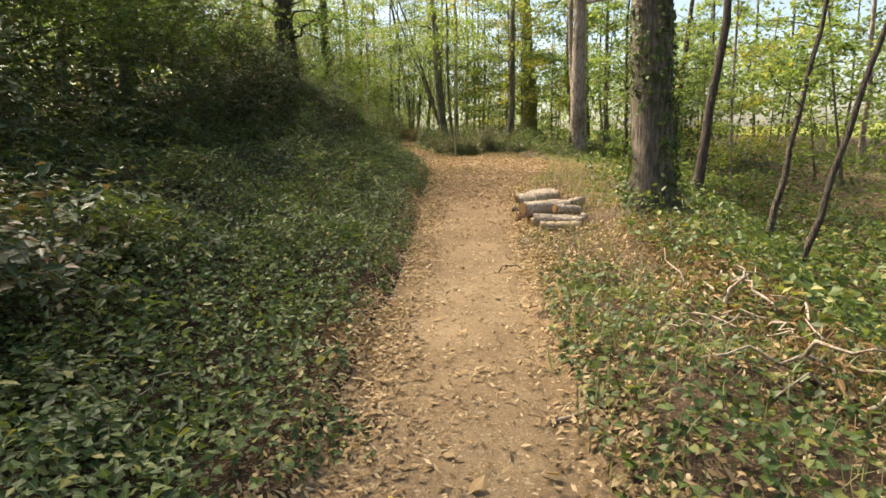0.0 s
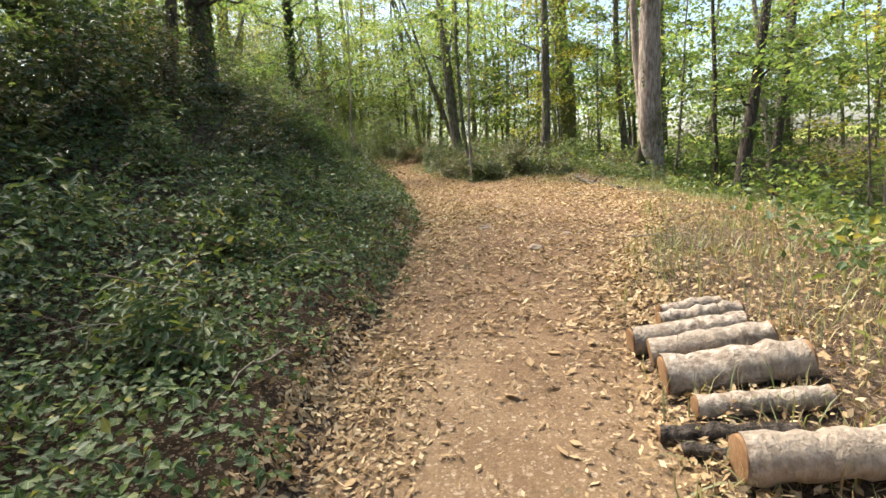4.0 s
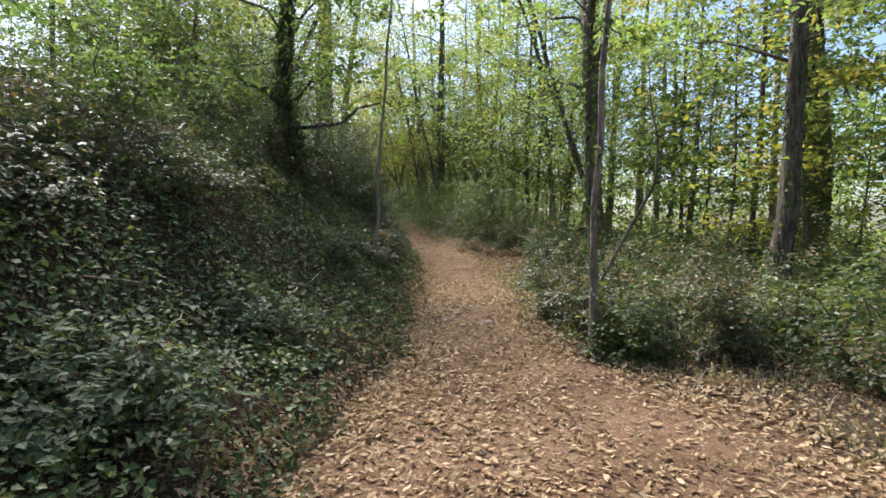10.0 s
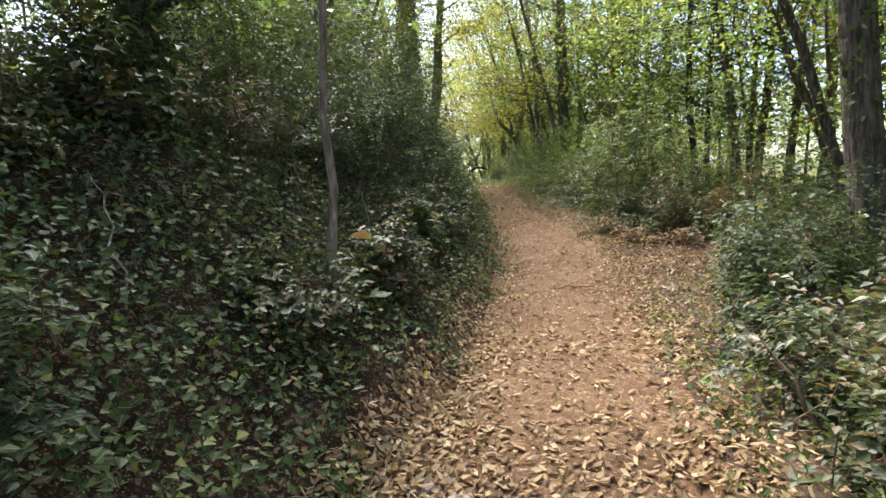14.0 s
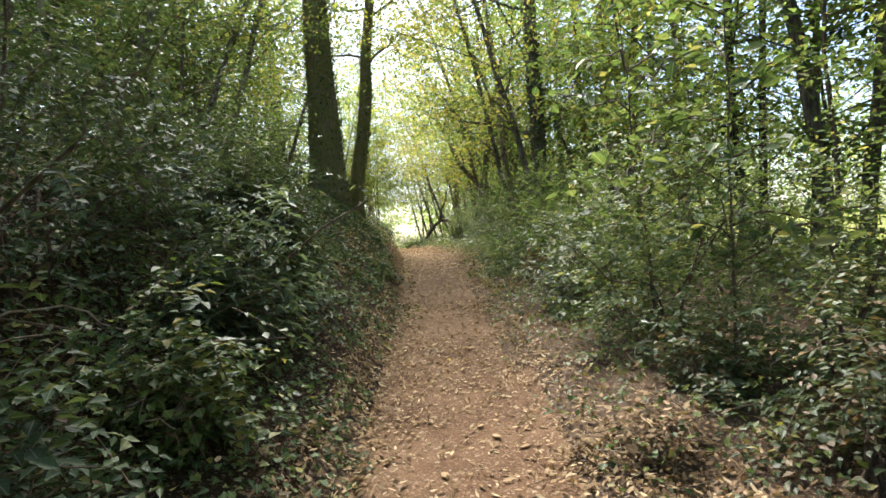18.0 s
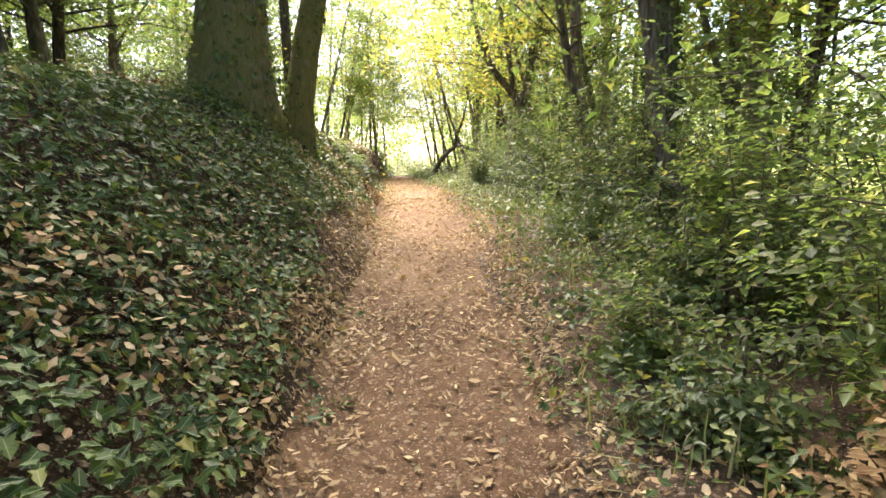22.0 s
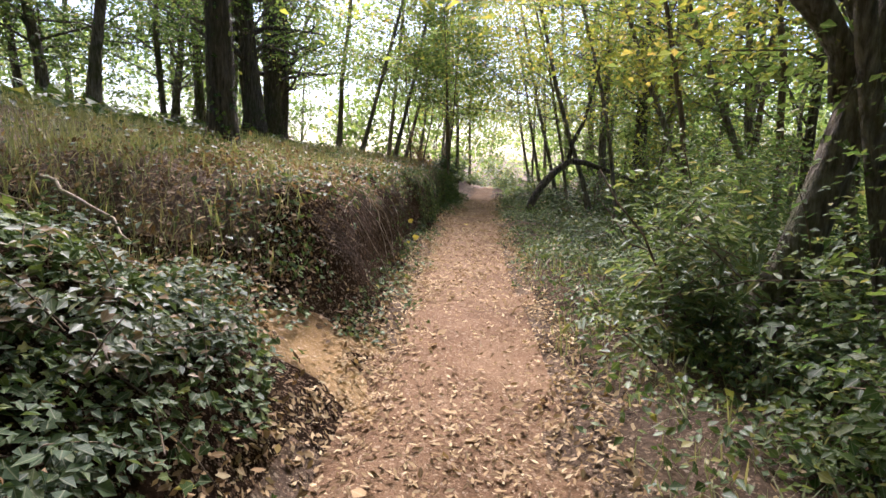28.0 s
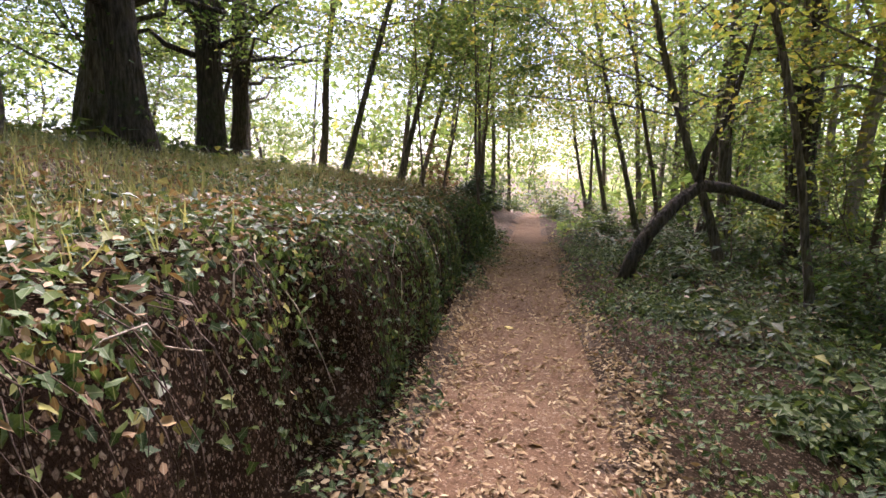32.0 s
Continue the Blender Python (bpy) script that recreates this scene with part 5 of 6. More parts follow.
# left of the path: near leaves small and close, farther ones larger and sparser
cover("ivy_carpet", -1, 12, 0.0, 2.0, 1300, (0.028, 0.05), KITE, IVY, 0.3, "dark green ivy and weeds carpeting the ground beside the path", seed=3)
cover("ivy_carpet", -3, 12, 1.8, 5.2, 330, (0.05, 0.09), SIMPLE, IVY, 0.4, "dark green ivy and weeds carpeting the rising ground", seed=4)
cover("weed_carpet", -1, 21, 0.0, 3.2, 330, (0.03, 0.065), SIMPLE, WEED, 0.42, "green weeds growing through the ivy", seed=11, tilt=0.8, keep=lambda s, u: 0.42 + 0.35 * smooth((10 - s) / 6))
cover("nettle_stand", -1, 13, 0.4, 4.4, 190, (0.05, 0.1), LONG, WEED, 0.5, "taller weeds standing in the ivy", seed=12, tilt=0.8, keep=lambda s, u: 0.4 + 0 * s)
cover("ivy_carpet", 12, 24, 0.0, 2.4, 1000, (0.03, 0.055), KITE, IVY, 0.34, "dark ivy carpeting the steep bank", seed=5)
cover("ivy_carpet", 12, 24, 2.2, 5.4, 340, (0.045, 0.08), SIMPLE, IVY, 0.3, "dark ivy over the top of the bank", seed=14)
cover("bramble_carpet", 10, 31, 0.3, 4.6, 330, (0.035, 0.065), SIMPLE, BRAMBLE, 0.34, "brambles with browning leaves on the bank", seed=7, tilt=0.7, keep=lambda s, u: 0.45 + 0 * s)
cover("ivy_carpet", 24, 33, 0.0, 2.2, 800, (0.032, 0.056), KITE, IVY, 0.14, "glossy ivy carpeting the foot of the bank", seed=6)
cover("ivy_carpet", 33, 45, 0.0, 1.9, 1300, (0.034, 0.06), IVY5, IVY, 0.2, "glossy ivy carpeting the bank", seed=16, keep=lambda s, u: np.where(u < 0.15 + 0.4 * vnoise(s, s * 0, 1.9, 81), 0.25, spur_gap(s, u)))
cover("ivy_carpet", 30, 45, 1.8, 4.4, 420, (0.04, 0.065), SIMPLE, IVY, 0.16, "ivy carpeting the upper bank", seed=17)
cover("bank_litter", 9, 33, 0.0, 3.4, 130, (0.03, 0.06), CURL, BROWN, 0.3, "dry brown leaves caught in the ivy", seed=13, keep=lambda s, u: 0.36 + 0 * s, category="leaf litter")
cover("bank_litter", 32, 46, 0.0, 2.6, 260, (0.028, 0.06), CURL, BROWN, 0.2, "dry brown leaves caught in the ivy", seed=15, keep=lambda s, u: 0.15 + 0.75 * vnoise(s, u, 1.6, 91), category="leaf litter")
cover("bank_litter", 34.5, 41.5, -0.1, 1.3, 560, (0.03, 0.06), CURL, LITTER, 0.2, "dry pale leaves lying on the ivy at the bank's foot", seed=80, keep=lambda s, u: (0.9 - 0.35 * u) * smooth((vnoise(s, u, 1.7, 92) - 0.3) / 0.25), category="leaf litter")
cover("ivy_carpet", 43.5, 56, 0.55, 2.6, 680, (0.03, 0.055), IVY5, IVY, 0.14, "ivy over the lip and top of the cut bank", seed=8, keep=lambda s, u: 0.5 + 0.35 * smooth((s - 47.5) / 3) - 0.15 * smooth(u - 1.2))
cover("bank_litter", 44.6, 50, 0.65, 3.0, 400, (0.025, 0.055), CURL, BROWN, 0.16, "dead brown leaves on the lip of the cut bank", seed=83, keep=lambda s, u: 0.95 + 0 * s, category="leaf litter")
cover("bank_grass", 44.6, 50, 0.8, 3.2, 330, (0.08, 0.2), BLADE, GRASS, 0.02, "yellow-green grass on the lip of the cut bank", seed=84, upright=0.9, tilt=0.9, keep=lambda s, u: 0.9 + 0 * s, category="grass")
cover("ivy_carpet", 45.2, 60, 0.0, 0.5, 750, (0.025, 0.05), IVY5, IVY, 0.1, "ivy along the foot of the cut bank", seed=73, keep=lambda s, u: 0.8 + 0 * s)
cover("ivy_carpet", 55, 62, 0.0, 2.0, 500, (0.035, 0.06), KITE, IVY, 0.12, "ivy over the far bank", seed=9)
cover("bank_litter", 44, 62, 0.6, 3.2, 360, (0.025, 0.055), CURL, BROWN, 0.2, "dry leaves and dead fern on the bank's top", seed=18, keep=lambda s, u: 0.6 + 0 * s, category="leaf litter")
cover("bank_grass", 43, 66, 1.15, 6.5, 420, (0.1, 0.24), BLADE, GRASS, 0.02, "pale grass on the top of the bank", seed=19, upright=0.9, tilt=0.9, keep=lambda s, u: 0.25 + 0.55 * smooth((u - 0.9) / 1.8), category="grass")
cover("dead_fern", 44.5, 58, 0.75, 3.2, 260, (0.03, 0.08), LONG, STRAW, 0.16, "brown withered fern on the bank's top", seed=20, keep=lambda s, u: 0.45 + 0 * s, tilt=0.9)
cover("bramble_carpet", 41, 62, 0.6, 5.0, 160, (0.04, 0.075), SIMPLE, BRAMBLE, 0.25, "low brambles on the bank's top", seed=21, keep=lambda s, u: 0.5 + 0 * s, tilt=0.8)
# right of the path
cover("grass_verge", 0, 22, 0.0, 2.8, 330, (0.07, 0.2), BLADE, GRASS, 0.02, "short yellow-green grass on the path's outer edge", 1, seed=23, upright=0.9, tilt=1.0, keep=lambda s, u: 0.55 + 0 * s, category="grass")
cover("straw_verge", 1, 14, 0.15, 2.8, 240, (0.06, 0.16), BLADE, STRAW, 0.02, "dry straw-coloured grass on the path's outer edge", 1, seed=74, upright=0.9, tilt=1.0, keep=lambda s, u: 0.3 + 0.4 * smooth(u - 0.3), category="grass")
cover("ivy_carpet", 0, 9, 0.1, 2.6, 600, (0.028, 0.055), LOBED, WEED, 0.14, "small-leaved creepers among dry leaves on the path's outer edge", 1, seed=24, keep=lambda s, u: 0.75 * (1 - 0.95 * smooth((s - 4.6) / 1.0) * smooth((1.6 - u) / 0.6)) * smooth((9.0 - s) / 3))
cover("verge_litter", 0, 22, -0.1, 2.6, 420, (0.028, 0.058), CURL, LITTER, 0.06, "dry leaves strewn over the path's outer edge", 1, seed=82, keep=lambda s, u: 0.6 - 0.1 * u, category="leaf litter")
cover("edge_litter", -1, 62, -0.15, 0.4, 520, (0.025, 0.065), CURL, LITTER, 0.03, "dry leaves gathered along the foot of the bank", seed=75, keep=lambda s, u: 0.62 - 0.5 * u, category="leaf litter")
cover("bramble_carpet", 13, 27, 0.8, 5.5, 260, (0.035, 0.075), SIMPLE, BRAMBLE, 0.5, "brambles with browning leaves beside the clearing", 1, seed=76, tilt=0.8, keep=lambda s, u: 0.2 + 0.5 * smooth((u - 0.8) / 1.2))
cover("verge_litter", -1, 24, -0.1, 3.6, 520, (0.025, 0.06), SHARD, LITTER, 0.04, "dry leaves on the path's outer edge", 1, seed=25, keep=lambda s, u: 0.72 - 0.12 * u, category="leaf litter")
cover("weed_carpet", 0, 24, 0.9, 5.5, 220, (0.05, 0.11), SIMPLE, WEED, 0.5, "green weeds and seedlings on the falling slope", 1, seed=26, tilt=0.8, keep=lambda s, u: 0.85 * smooth((u - 0.7) / 1.4) + 0 * s)
cover("weed_carpet", -2, 24, 5.0, 11.0, 70, (0.1, 0.2), SIMPLE, WEED, 0.7, "undergrowth down the slope", 1, seed=22, tilt=0.8)
cover("weed_carpet", 20, 36, 0.05, 4.6, 300, (0.03, 0.06), SIMPLE, WEED, 0.35, "low green weeds beside the path", 1, seed=27, tilt=0.8, keep=lambda s, u: np.where((s > 25.6) & (s < 28.6) & (u < 3.0 - np.abs(s - 27.2) * 0.5), 0.04, np.where(s < 26, 0.75, 0.62)))
cover("verge_litter", 22, 62, -0.12, 1.5, 430, (0.026, 0.06), CURL, LITTER, 0.03, "dry leaves gathered along the path's edge", 1, seed=28, keep=lambda s, u: 0.8 - (0.4 + 0.6 * smooth((s - 43) / 4)) * u, category="leaf litter")
cover("spur_litter", 26.0, 30.2, 0.0, 4.6, 560, (0.022, 0.052), CURL, BROWN, 0.05, "dry leaves on a side trail between the shrubs", 1, seed=29, keep=lambda s, u: np.where(np.abs(s - 27.5) < 1.8, 0.85, 0.2), category="leaf litter")
cover("tall_grass", 33, 49, 0.2, 2.6, 160, (0.08, 0.24), BLADE, GRASS, 0.02, "long pale grass blades among the shrubs", 1, seed=78, upright=0.9, tilt=0.8, keep=lambda s, u: 0.5 + 0 * s, category="grass")
cover("weed_carpet", 35, 47, 0.05, 3.2, 420, (0.035, 0.07), SIMPLE, WEED, 0.34, "dense low weeds beside the path", 1, seed=30, tilt=0.8, keep=lambda s, u: 0.25 + 0.65 * smooth(u / 0.7))
cover("weed_carpet", 46, 60, 0.05, 3.0, 540, (0.03, 0.06), SIMPLE, IVY, 0.34, "dense low weeds beside the path", 1, seed=30, tilt=0.8, keep=lambda s, u: 0.25 + 0.65 * smooth(u / 0.7))
cover("weed_carpet", 36, 64, 2.6, 7.0, 130, (0.06, 0.13), TRI, DEEP, 0.3, "low weeds on the thicket's floor", 1, seed=79, tilt=0.8)
cover("meadow_grass", 32, 80, 6.0, 16.0, 20, (0.2, 0.45), BLADE, GRASS, 0.02, "sunlit meadow grass beyond the thicket", 1, seed=31, upright=0.9, tilt=0.7, category="grass")
cover("wood_floor", -6, 36, 4.5, 22.0, 40, (0.12, 0.26), TRI, WEED, 0.6, "green undergrowth on the wood's floor", 1, seed=51, tilt=0.7)
cover("wood_floor", -6, 62, 4.5, 18.0, 36, (0.12, 0.24), TRI, WEED, 0.4, "green undergrowth on the bank's top", -1, seed=52, tilt=0.7)
cover("wood_litter", -6, 62, 4.0, 13.0, 40, (0.1, 0.18), SHARD, LITTER, 0.05, "dry leaves on the wood's floor", -1, seed=53, keep=lambda s, u: 0.6 + 0 * s, category="leaf litter")
cover("wood_litter", -6, 36, 3.5, 13.0, 40, (0.1, 0.18), SHARD, LITTER, 0.05, "dry leaves on the wood's floor", 1, seed=54, keep=lambda s, u: 0.6 + 0 * s, category="leaf litter")

# dry leaves on the path itself
def path_litter(s0, s1, per_m2, centre, seed, size=(0.02, 0.06)):
    n = int((s1 - s0) * 2.4 * per_m2)
    s = rng.uniform(s0, s1, n)
    a, b = tab(s, EDGE, 1) + 0.25, tab(s, EDGE, 2) + 0.35
    w = rng.uniform(0, 1, n)
    d = -a + (a + b) * w
    chance = (a + b) / 2.4 * (centre + (1 - centre) * smooth(np.abs(w - 0.55) * 2.6 - 0.35)) * (0.25 + 1.1 * vnoise(s, d, 1.3, seed)) * (0.6 + 0.6 * vnoise(s, d, 4.0, seed + 1))
    ok = rng.uniform(0, 1, n) < chance
    s, d = s[ok], d[ok]
    P = at(s, d, 0.016) + np.array([0, 0, 0.02]) * rng.uniform(0, 1, (len(s), 1))
    N = slope_normal(s, d) + rng.normal(size=(len(s), 3)) * 0.28
    return tagged(new("leaf_litter", leaves("leaf_litter", P, N, rng.uniform(size[0], size[1], len(s)), SHARD, LITTER)), "dry brown leaves scattered over the dirt path", "leaf litter", "", "stuff")


path_litter(-1, 9.5, 4400, 0.08, 41)
path_litter(9.5, 25, 2500, 0.3, 42, (0.03, 0.075))
path_litter(25, 32, 2000, 0.3, 43)
path_litter(32, 42, 2600, 0.3, 44)
path_litter(42, 60, 2000, 0.34, 45)

# ---- roots and dead stems hanging over the cut bank ----
def drape(s, f, out=0.0):
    """Places on the curve by which growth hangs over the lip of the cut face: f from 0 on top to 1 at its foot."""
    e0, back, w = tab(s, EDGE, 1), tab(s, BANK, 2) + ragged(s), tab(s, BANK, 3)
    a, b = at(s, -e0 - back - 1.1 * w, 0.04), at(s, -e0 - back + 0.03 + out)
    c = b.copy()
    c[..., 2] = a[..., 2] + 0.03
    f = np.asarray(f)[..., None]
    return (1 - f) ** 2 * a + 2 * f * (1 - f) * c + f * f * b


roots = thing("hanging_roots", *at(50.0, -1.0), "curtain of thin brown roots and dead stems hanging down the bank", "roots", "", "stuff")
hang = Tubes()
for i in range(60):
    hub = 45.6 + 11 * rng.uniform() ** 1.5
    f0, f1 = rng.uniform(0.15, 0.5), rng.uniform(0.5, 0.95)
    swing = rng.normal() * 0.12
    for k in range(rng.integers(3, 12)):
        f = np.linspace(f0 + rng.normal() * 0.05, f1 + rng.normal() * 0.12, 7)
        P = drape(hub + rng.normal() * 0.07 + swing * (f - f0) + 0.04 * np.sin(f * rng.uniform(4, 11) + rng.uniform(0, 6)), np.clip(f, 0, 1.02), rng.uniform(-0.01, 0.1))
        P[1:] += np.cumsum(rng.normal(size=(6, 3)) * 0.013, 0)
        hang.add(P, np.linspace(rng.uniform(0.0014, 0.004), 0.001, 7), 3, 0, False)
part("root_strand", hang.mesh("root_strand", ROOTM), roots, "", "stuff")


def hung(name, s0, s1, n, size, shape, mat, label, top=0.1, thick=0.1, keep=None):
    s, f = rng.uniform(s0, s1, n), rng.uniform(top, 1.0, n)
    if keep:
        ok = keep(s, f) > rng.uniform(0, 1, n) * 0.5 + 0.6 * vnoise(s, f * 1.5, 2.4, 63)
        s, f = s[ok], f[ok]
    P = drape(s, f, rng.uniform(-0.03, thick, len(s)))
    N = drape(s, f, 0.5) - drape(s, f, 0.0) + np.array([0, 0, 0.25]) + rng.normal(size=(len(s), 3)) * 0.35
    part(name, leaves(name, P, N, rng.uniform(size[0], size[1], len(s)), shape, mat, np.array([0, 0, -1.0])), roots, label, "stuff")


hung("ivy", 45.2, 60, 15000, (0.022, 0.046), IVY5, IVY, "dark ivy leaves hanging over the cut face", 0.05, 0.05, lambda s, f: 0.42 + 0.45 * smooth((s - 48) / 3) - 0.46 * smooth((f - 0.25) / 0.4) * smooth((54 - s) / 5))
hung("dead_leaves", 45.2, 58, 9000, (0.018, 0.04), CURL, BROWN, "dead brown leaves caught among the roots", 0.05, 0.04, lambda s, f: 0.6 - 0.5 * smooth((f - 0.25) / 0.4))
hung("withered_fern", 45.4, 54, 1100, (0.04, 0.09), LONG, STRAW, "withered brown fronds drooping over the lip", 0.05, 0.05, lambda s, f: 0.7 - 1.2 * f)
over = Tubes()
for i in range(22):
    s = 46.2 + 9 * rng.uniform() ** 1.3
    e0 = float(tab(s, EDGE, 1))
    a, b = drape(s, rng.uniform(0.0, 0.4)), drape(s + rng.normal() * 0.35, rng.uniform(0.3, 1.0), 0.08)
    over.add(bend(a, b, 7, -rng.uniform(0.02, 0.12), 0.02), np.linspace(0.0042, 0.002, 7), 4, 0, False)
part("pale_stem", over.mesh("pale_stem", DEAD), roots, "pale looping dead stems", "stuff")


# ---- felled logs beside the path ----
def log(s0, d0, s1, d1, z, r, mat=BIRCH, label="cut log with grey-white flaking bark", taper=0.92, cat="log"):
    a, b = at(s0, d0, z), at(s1, d1, z)
    e = thing("log", *((a + b) / 2), label, cat, "log pile")
    P = bend(a, b, 13, 0, 0.006)
    R = np.linspace(r, r * taper, 13) * (1 + rng.normal(size=13) * 0.035)
    part("bark", Tubes().add(P, R, 18, 0.03, False).mesh("bark", mat), e)
    ax = unit(b - a)
    for p, w, rr in ((P[0], -ax, R[0]), (P[-1], ax, R[-1])):
        part("cut_face", Tubes().add([p - w * 0.01, p + w * 0.006, p + w * 0.0065], [rr * 0.96, rr * 0.95, rr * 0.9], 14, 0.02).mesh("cut_face", CUT), e, "brown sawn end")
    return e


log(6.84, 0.76, 6.9, 1.22, 0.06, 0.06, SPLIT, "split yellow log lying against the pile")
log(7.09, 0.7, 7.13, 1.29, 0.1, 0.084)
log(7.05, 0.66, 7.1, 0.84, 0.07, 0.06, SPLIT, "short split piece of pale wood")
log(7.3, 0.66, 7.56, 1.28, 0.09, 0.085)
log(7.26, 0.57, 7.72, 1.19, 0.24, 0.088)
log(7.72, 0.52, 7.86, 1.12, 0.07, 0.065, SPLIT, "split pale log under a round one")
log(8.08, 0.68, 8.1, 1.3, 0.1, 0.09)
log(8.35, 0.48, 8.3, 0.98, 0.05, 0.036, BARK_DARK, "dark crooked branch cut to length")
log(8.25, 0.55, 8.15, 0.9, 0.04, 0.03, BARK_DARK, "dark crooked branch cut to length")
log(8.48, 0.66, 8.5, 1.2, 0.06, 0.052)
log(8.74, 0.6, 8.72, 1.22, 0.1, 0.095)
log(9.05, 0.62, 9.02, 1.2, 0.09, 0.075)
log(9.25, 0.56, 9.3, 1.18, 0.08, 0.075)
log(9.5, 0.78, 9.55, 1.26, 0.06, 0.05)
log(9.66, 0.82, 9.7, 1.2, 0.05, 0.045)
log(7.22, 0.98, 7.4, 1.32, 0.25, 0.055, BIRCH, "short grey forked log on the pile")
log(7.2, 1.3, 7.62, 1.42, 0.12, 0.05, BIRCH, "grey branch piece on the pile")
log(8.16, 1.3, 8.34, 1.5, 0.1, 0.07)
# bramble-side sawn piece
log(21.9, 0.88, 21.8, 1.2, 0.16, 0.04, SPLIT, "pale sawn branch lying on the brambles")


# ---- sticks, stones, single leaves ----
def stick(a, b, r, mat=DEAD, label="pale dead stick on the ground", sag=-0.03, wob=0.02, group="dead sticks"):
    e = thing("stick", *((np.asarray(a) + np.asarray(b)) / 2), label, "stick", group)
    part("wood", Tubes().add(bend(a, b, 8, sag, wob), np.linspace(r, r * 0.45, 8), 6, 0.04).mesh("wood", mat), e)
    return e


fallen = thing("fallen_branch", 3.06, 17.6, ground_z(3.06, 17.6), "long grey-brown fallen branch along the edge of the clearing", "fallen branch")
fb = np.array([[2.85, 19.5], [2.93, 18.8], [3.06, 18.1], [3.1, 17.4], [3.06, 16.6], [3.0, 15.7]])
part("wood", Tubes().add([(x, y, ground_z(x, y) + 0.06 + 0.02 * (i % 2)) for i, (x, y) in enumerate(fb)], [0.022, 0.032, 0.038, 0.04, 0.034, 0.022], 9, 0.05).mesh("wood", BARK), fallen)
part("side_branch", Tubes().add(bend((3.06, 18.1, ground_z(3.06, 18.1) + 0.07), (3.5, 18.3, ground_z(3.5, 18.3) + 0.25), 5, 0, 0.02), np.linspace(0.02, 0.006, 5), 6).mesh("side_branch", BARK), fallen)
brush = thing("brush_heap", *at(3.1, 1.9), "heap of pale dead twigs and bared roots on the slope's lip", "brush heap")
for i in range(34):
    s, d = rng.uniform(2.2, 4.6), rng.uniform(1.6, 2.4)
    a = at(s, d, rng.uniform(0.0, 0.12))
    ang, ln = rng.uniform(0, 6.3), rng.uniform(0.25, 0.7)
    part("twig", Tubes().add(bend(a, a + np.array([math.cos(ang) * ln, math.sin(ang) * ln, rng.uniform(-0.15, 0.2)]), 6, -0.06, 0.025), np.linspace(rng.uniform(0.006, 0.016), 0.003, 6), 5).mesh("twig", DEAD), brush)
cover("dead_fern", 1.5, 6.5, 1.2, 2.2, 420, (0.035, 0.1), LONG, STRAW, 0.2, "orange-brown dead fern and straw on the slope's lip", 1, seed=61, tilt=1.0)
for s, d, ln in [(rng.uniform(0.5, 52), -rng.uniform(1.1, 2.6), rng.uniform(0.25, 0.7)) for _ in range(46)] + [(rng.uniform(0.5, 52), rng.uniform(0.8, 2.4), rng.uniform(0.2, 0.6)) for _ in range(34)]:
    a = at(s, d, rng.uniform(0.08, 0.3))
    ang = rng.uniform(0, 6.3)
    b = a + np.array([math.cos(ang) * ln, math.sin(ang) * ln, 0])
    b[2] = ground_z(b[0], b[1]) + rng.uniform(0.02, 0.35)
    stick(a, b, rng.uniform(0.003, 0.007), DEAD if rng.uniform() < 0.7 else TWIG, "thin pale dead stem among the leaves", -rng.uniform(0, 0.12), 0.02)
stick(at(2.5, 0.34, 0.02), at(2.62, 0.78, 0.03), 0.012)
stick(at(5.2, 0.2, 0.015), at(5.35, 0.45, 0.02), 0.008, TWIG, "thin brown twig on the path")
stick(at(26.3, -0.1, 0.015), at(26.1, 0.35, 0.02), 0.006, TWIG, "thin brown twig on the path")
stick(at(25.6, 1.5, 0.55), at(25.3, 1.95, 0.2), 0.012, DEAD, "bare forked twig leaning from a bush", -0.15)
stick(at(25.6, 1.5, 0.55), at(26.2, 1.6, 0.35), 0.01, DEAD, "bare forked twig leaning from a bush", -0.05)
stick(at(25.5, 1.55, 0.0), at(25.6, 1.5, 0.55), 0.014, DEAD, "bare forked twig leaning from a bush")
bent = thing("bent_sapling", 0.48, 20.67, ground_z(0.48, 20.67), "bare crooked sapling leaning away from the path", "sapling")
part("stem", Tubes().add([(0.46, 20.66, 0.8), (0.48, 20.67, 1.54), (0.62, 20.73, 1.72), (0.78, 20.8, 2.03), (0.9, 20.86, 2.27), (1.12, 20.96, 2.69), (1.15, 20.97, 2.86), (1.16, 20.98, 3.19), (1.09, 20.94, 3.49), (1.06, 20.93, 3.9)], [0.019, 0.018, 0.017, 0.016, 0.016, 0.015, 0.013, 0.011, 0.009, 0.005], 8, 0.05).mesh("stem", BARK), bent)
part("branch", Tubes().add([(1.16, 20.98, 3.19), (1.29, 20.98, 3.26), (1.45, 20.94, 3.3), (1.7, 20.95, 3.36)], [0.011, 0.009, 0.007, 0.003], 6).mesh("branch", BARK), bent)
part("branch", Tubes().add([(1.13, 20.96, 2.73), (1.35, 21.01, 2.81), (1.57, 21.0, 2.75), (1.9, 21.05, 2.8)], [0.013, 0.01, 0.007, 0.003], 6).mesh("branch", BARK), bent)
bp = np.array([[1.3, 20.98, 3.27], [1.5, 20.95, 3.32], [1.65, 20.95, 3.35], [1.4, 21.0, 2.8], [1.6, 21.0, 2.77], [1.8, 21.04, 2.79], [1.08, 20.94, 3.6], [1.06, 20.93, 3.85]])
bq = np.repeat(bp, 7, 0) + rng.normal(size=(56, 3)) * 0.09
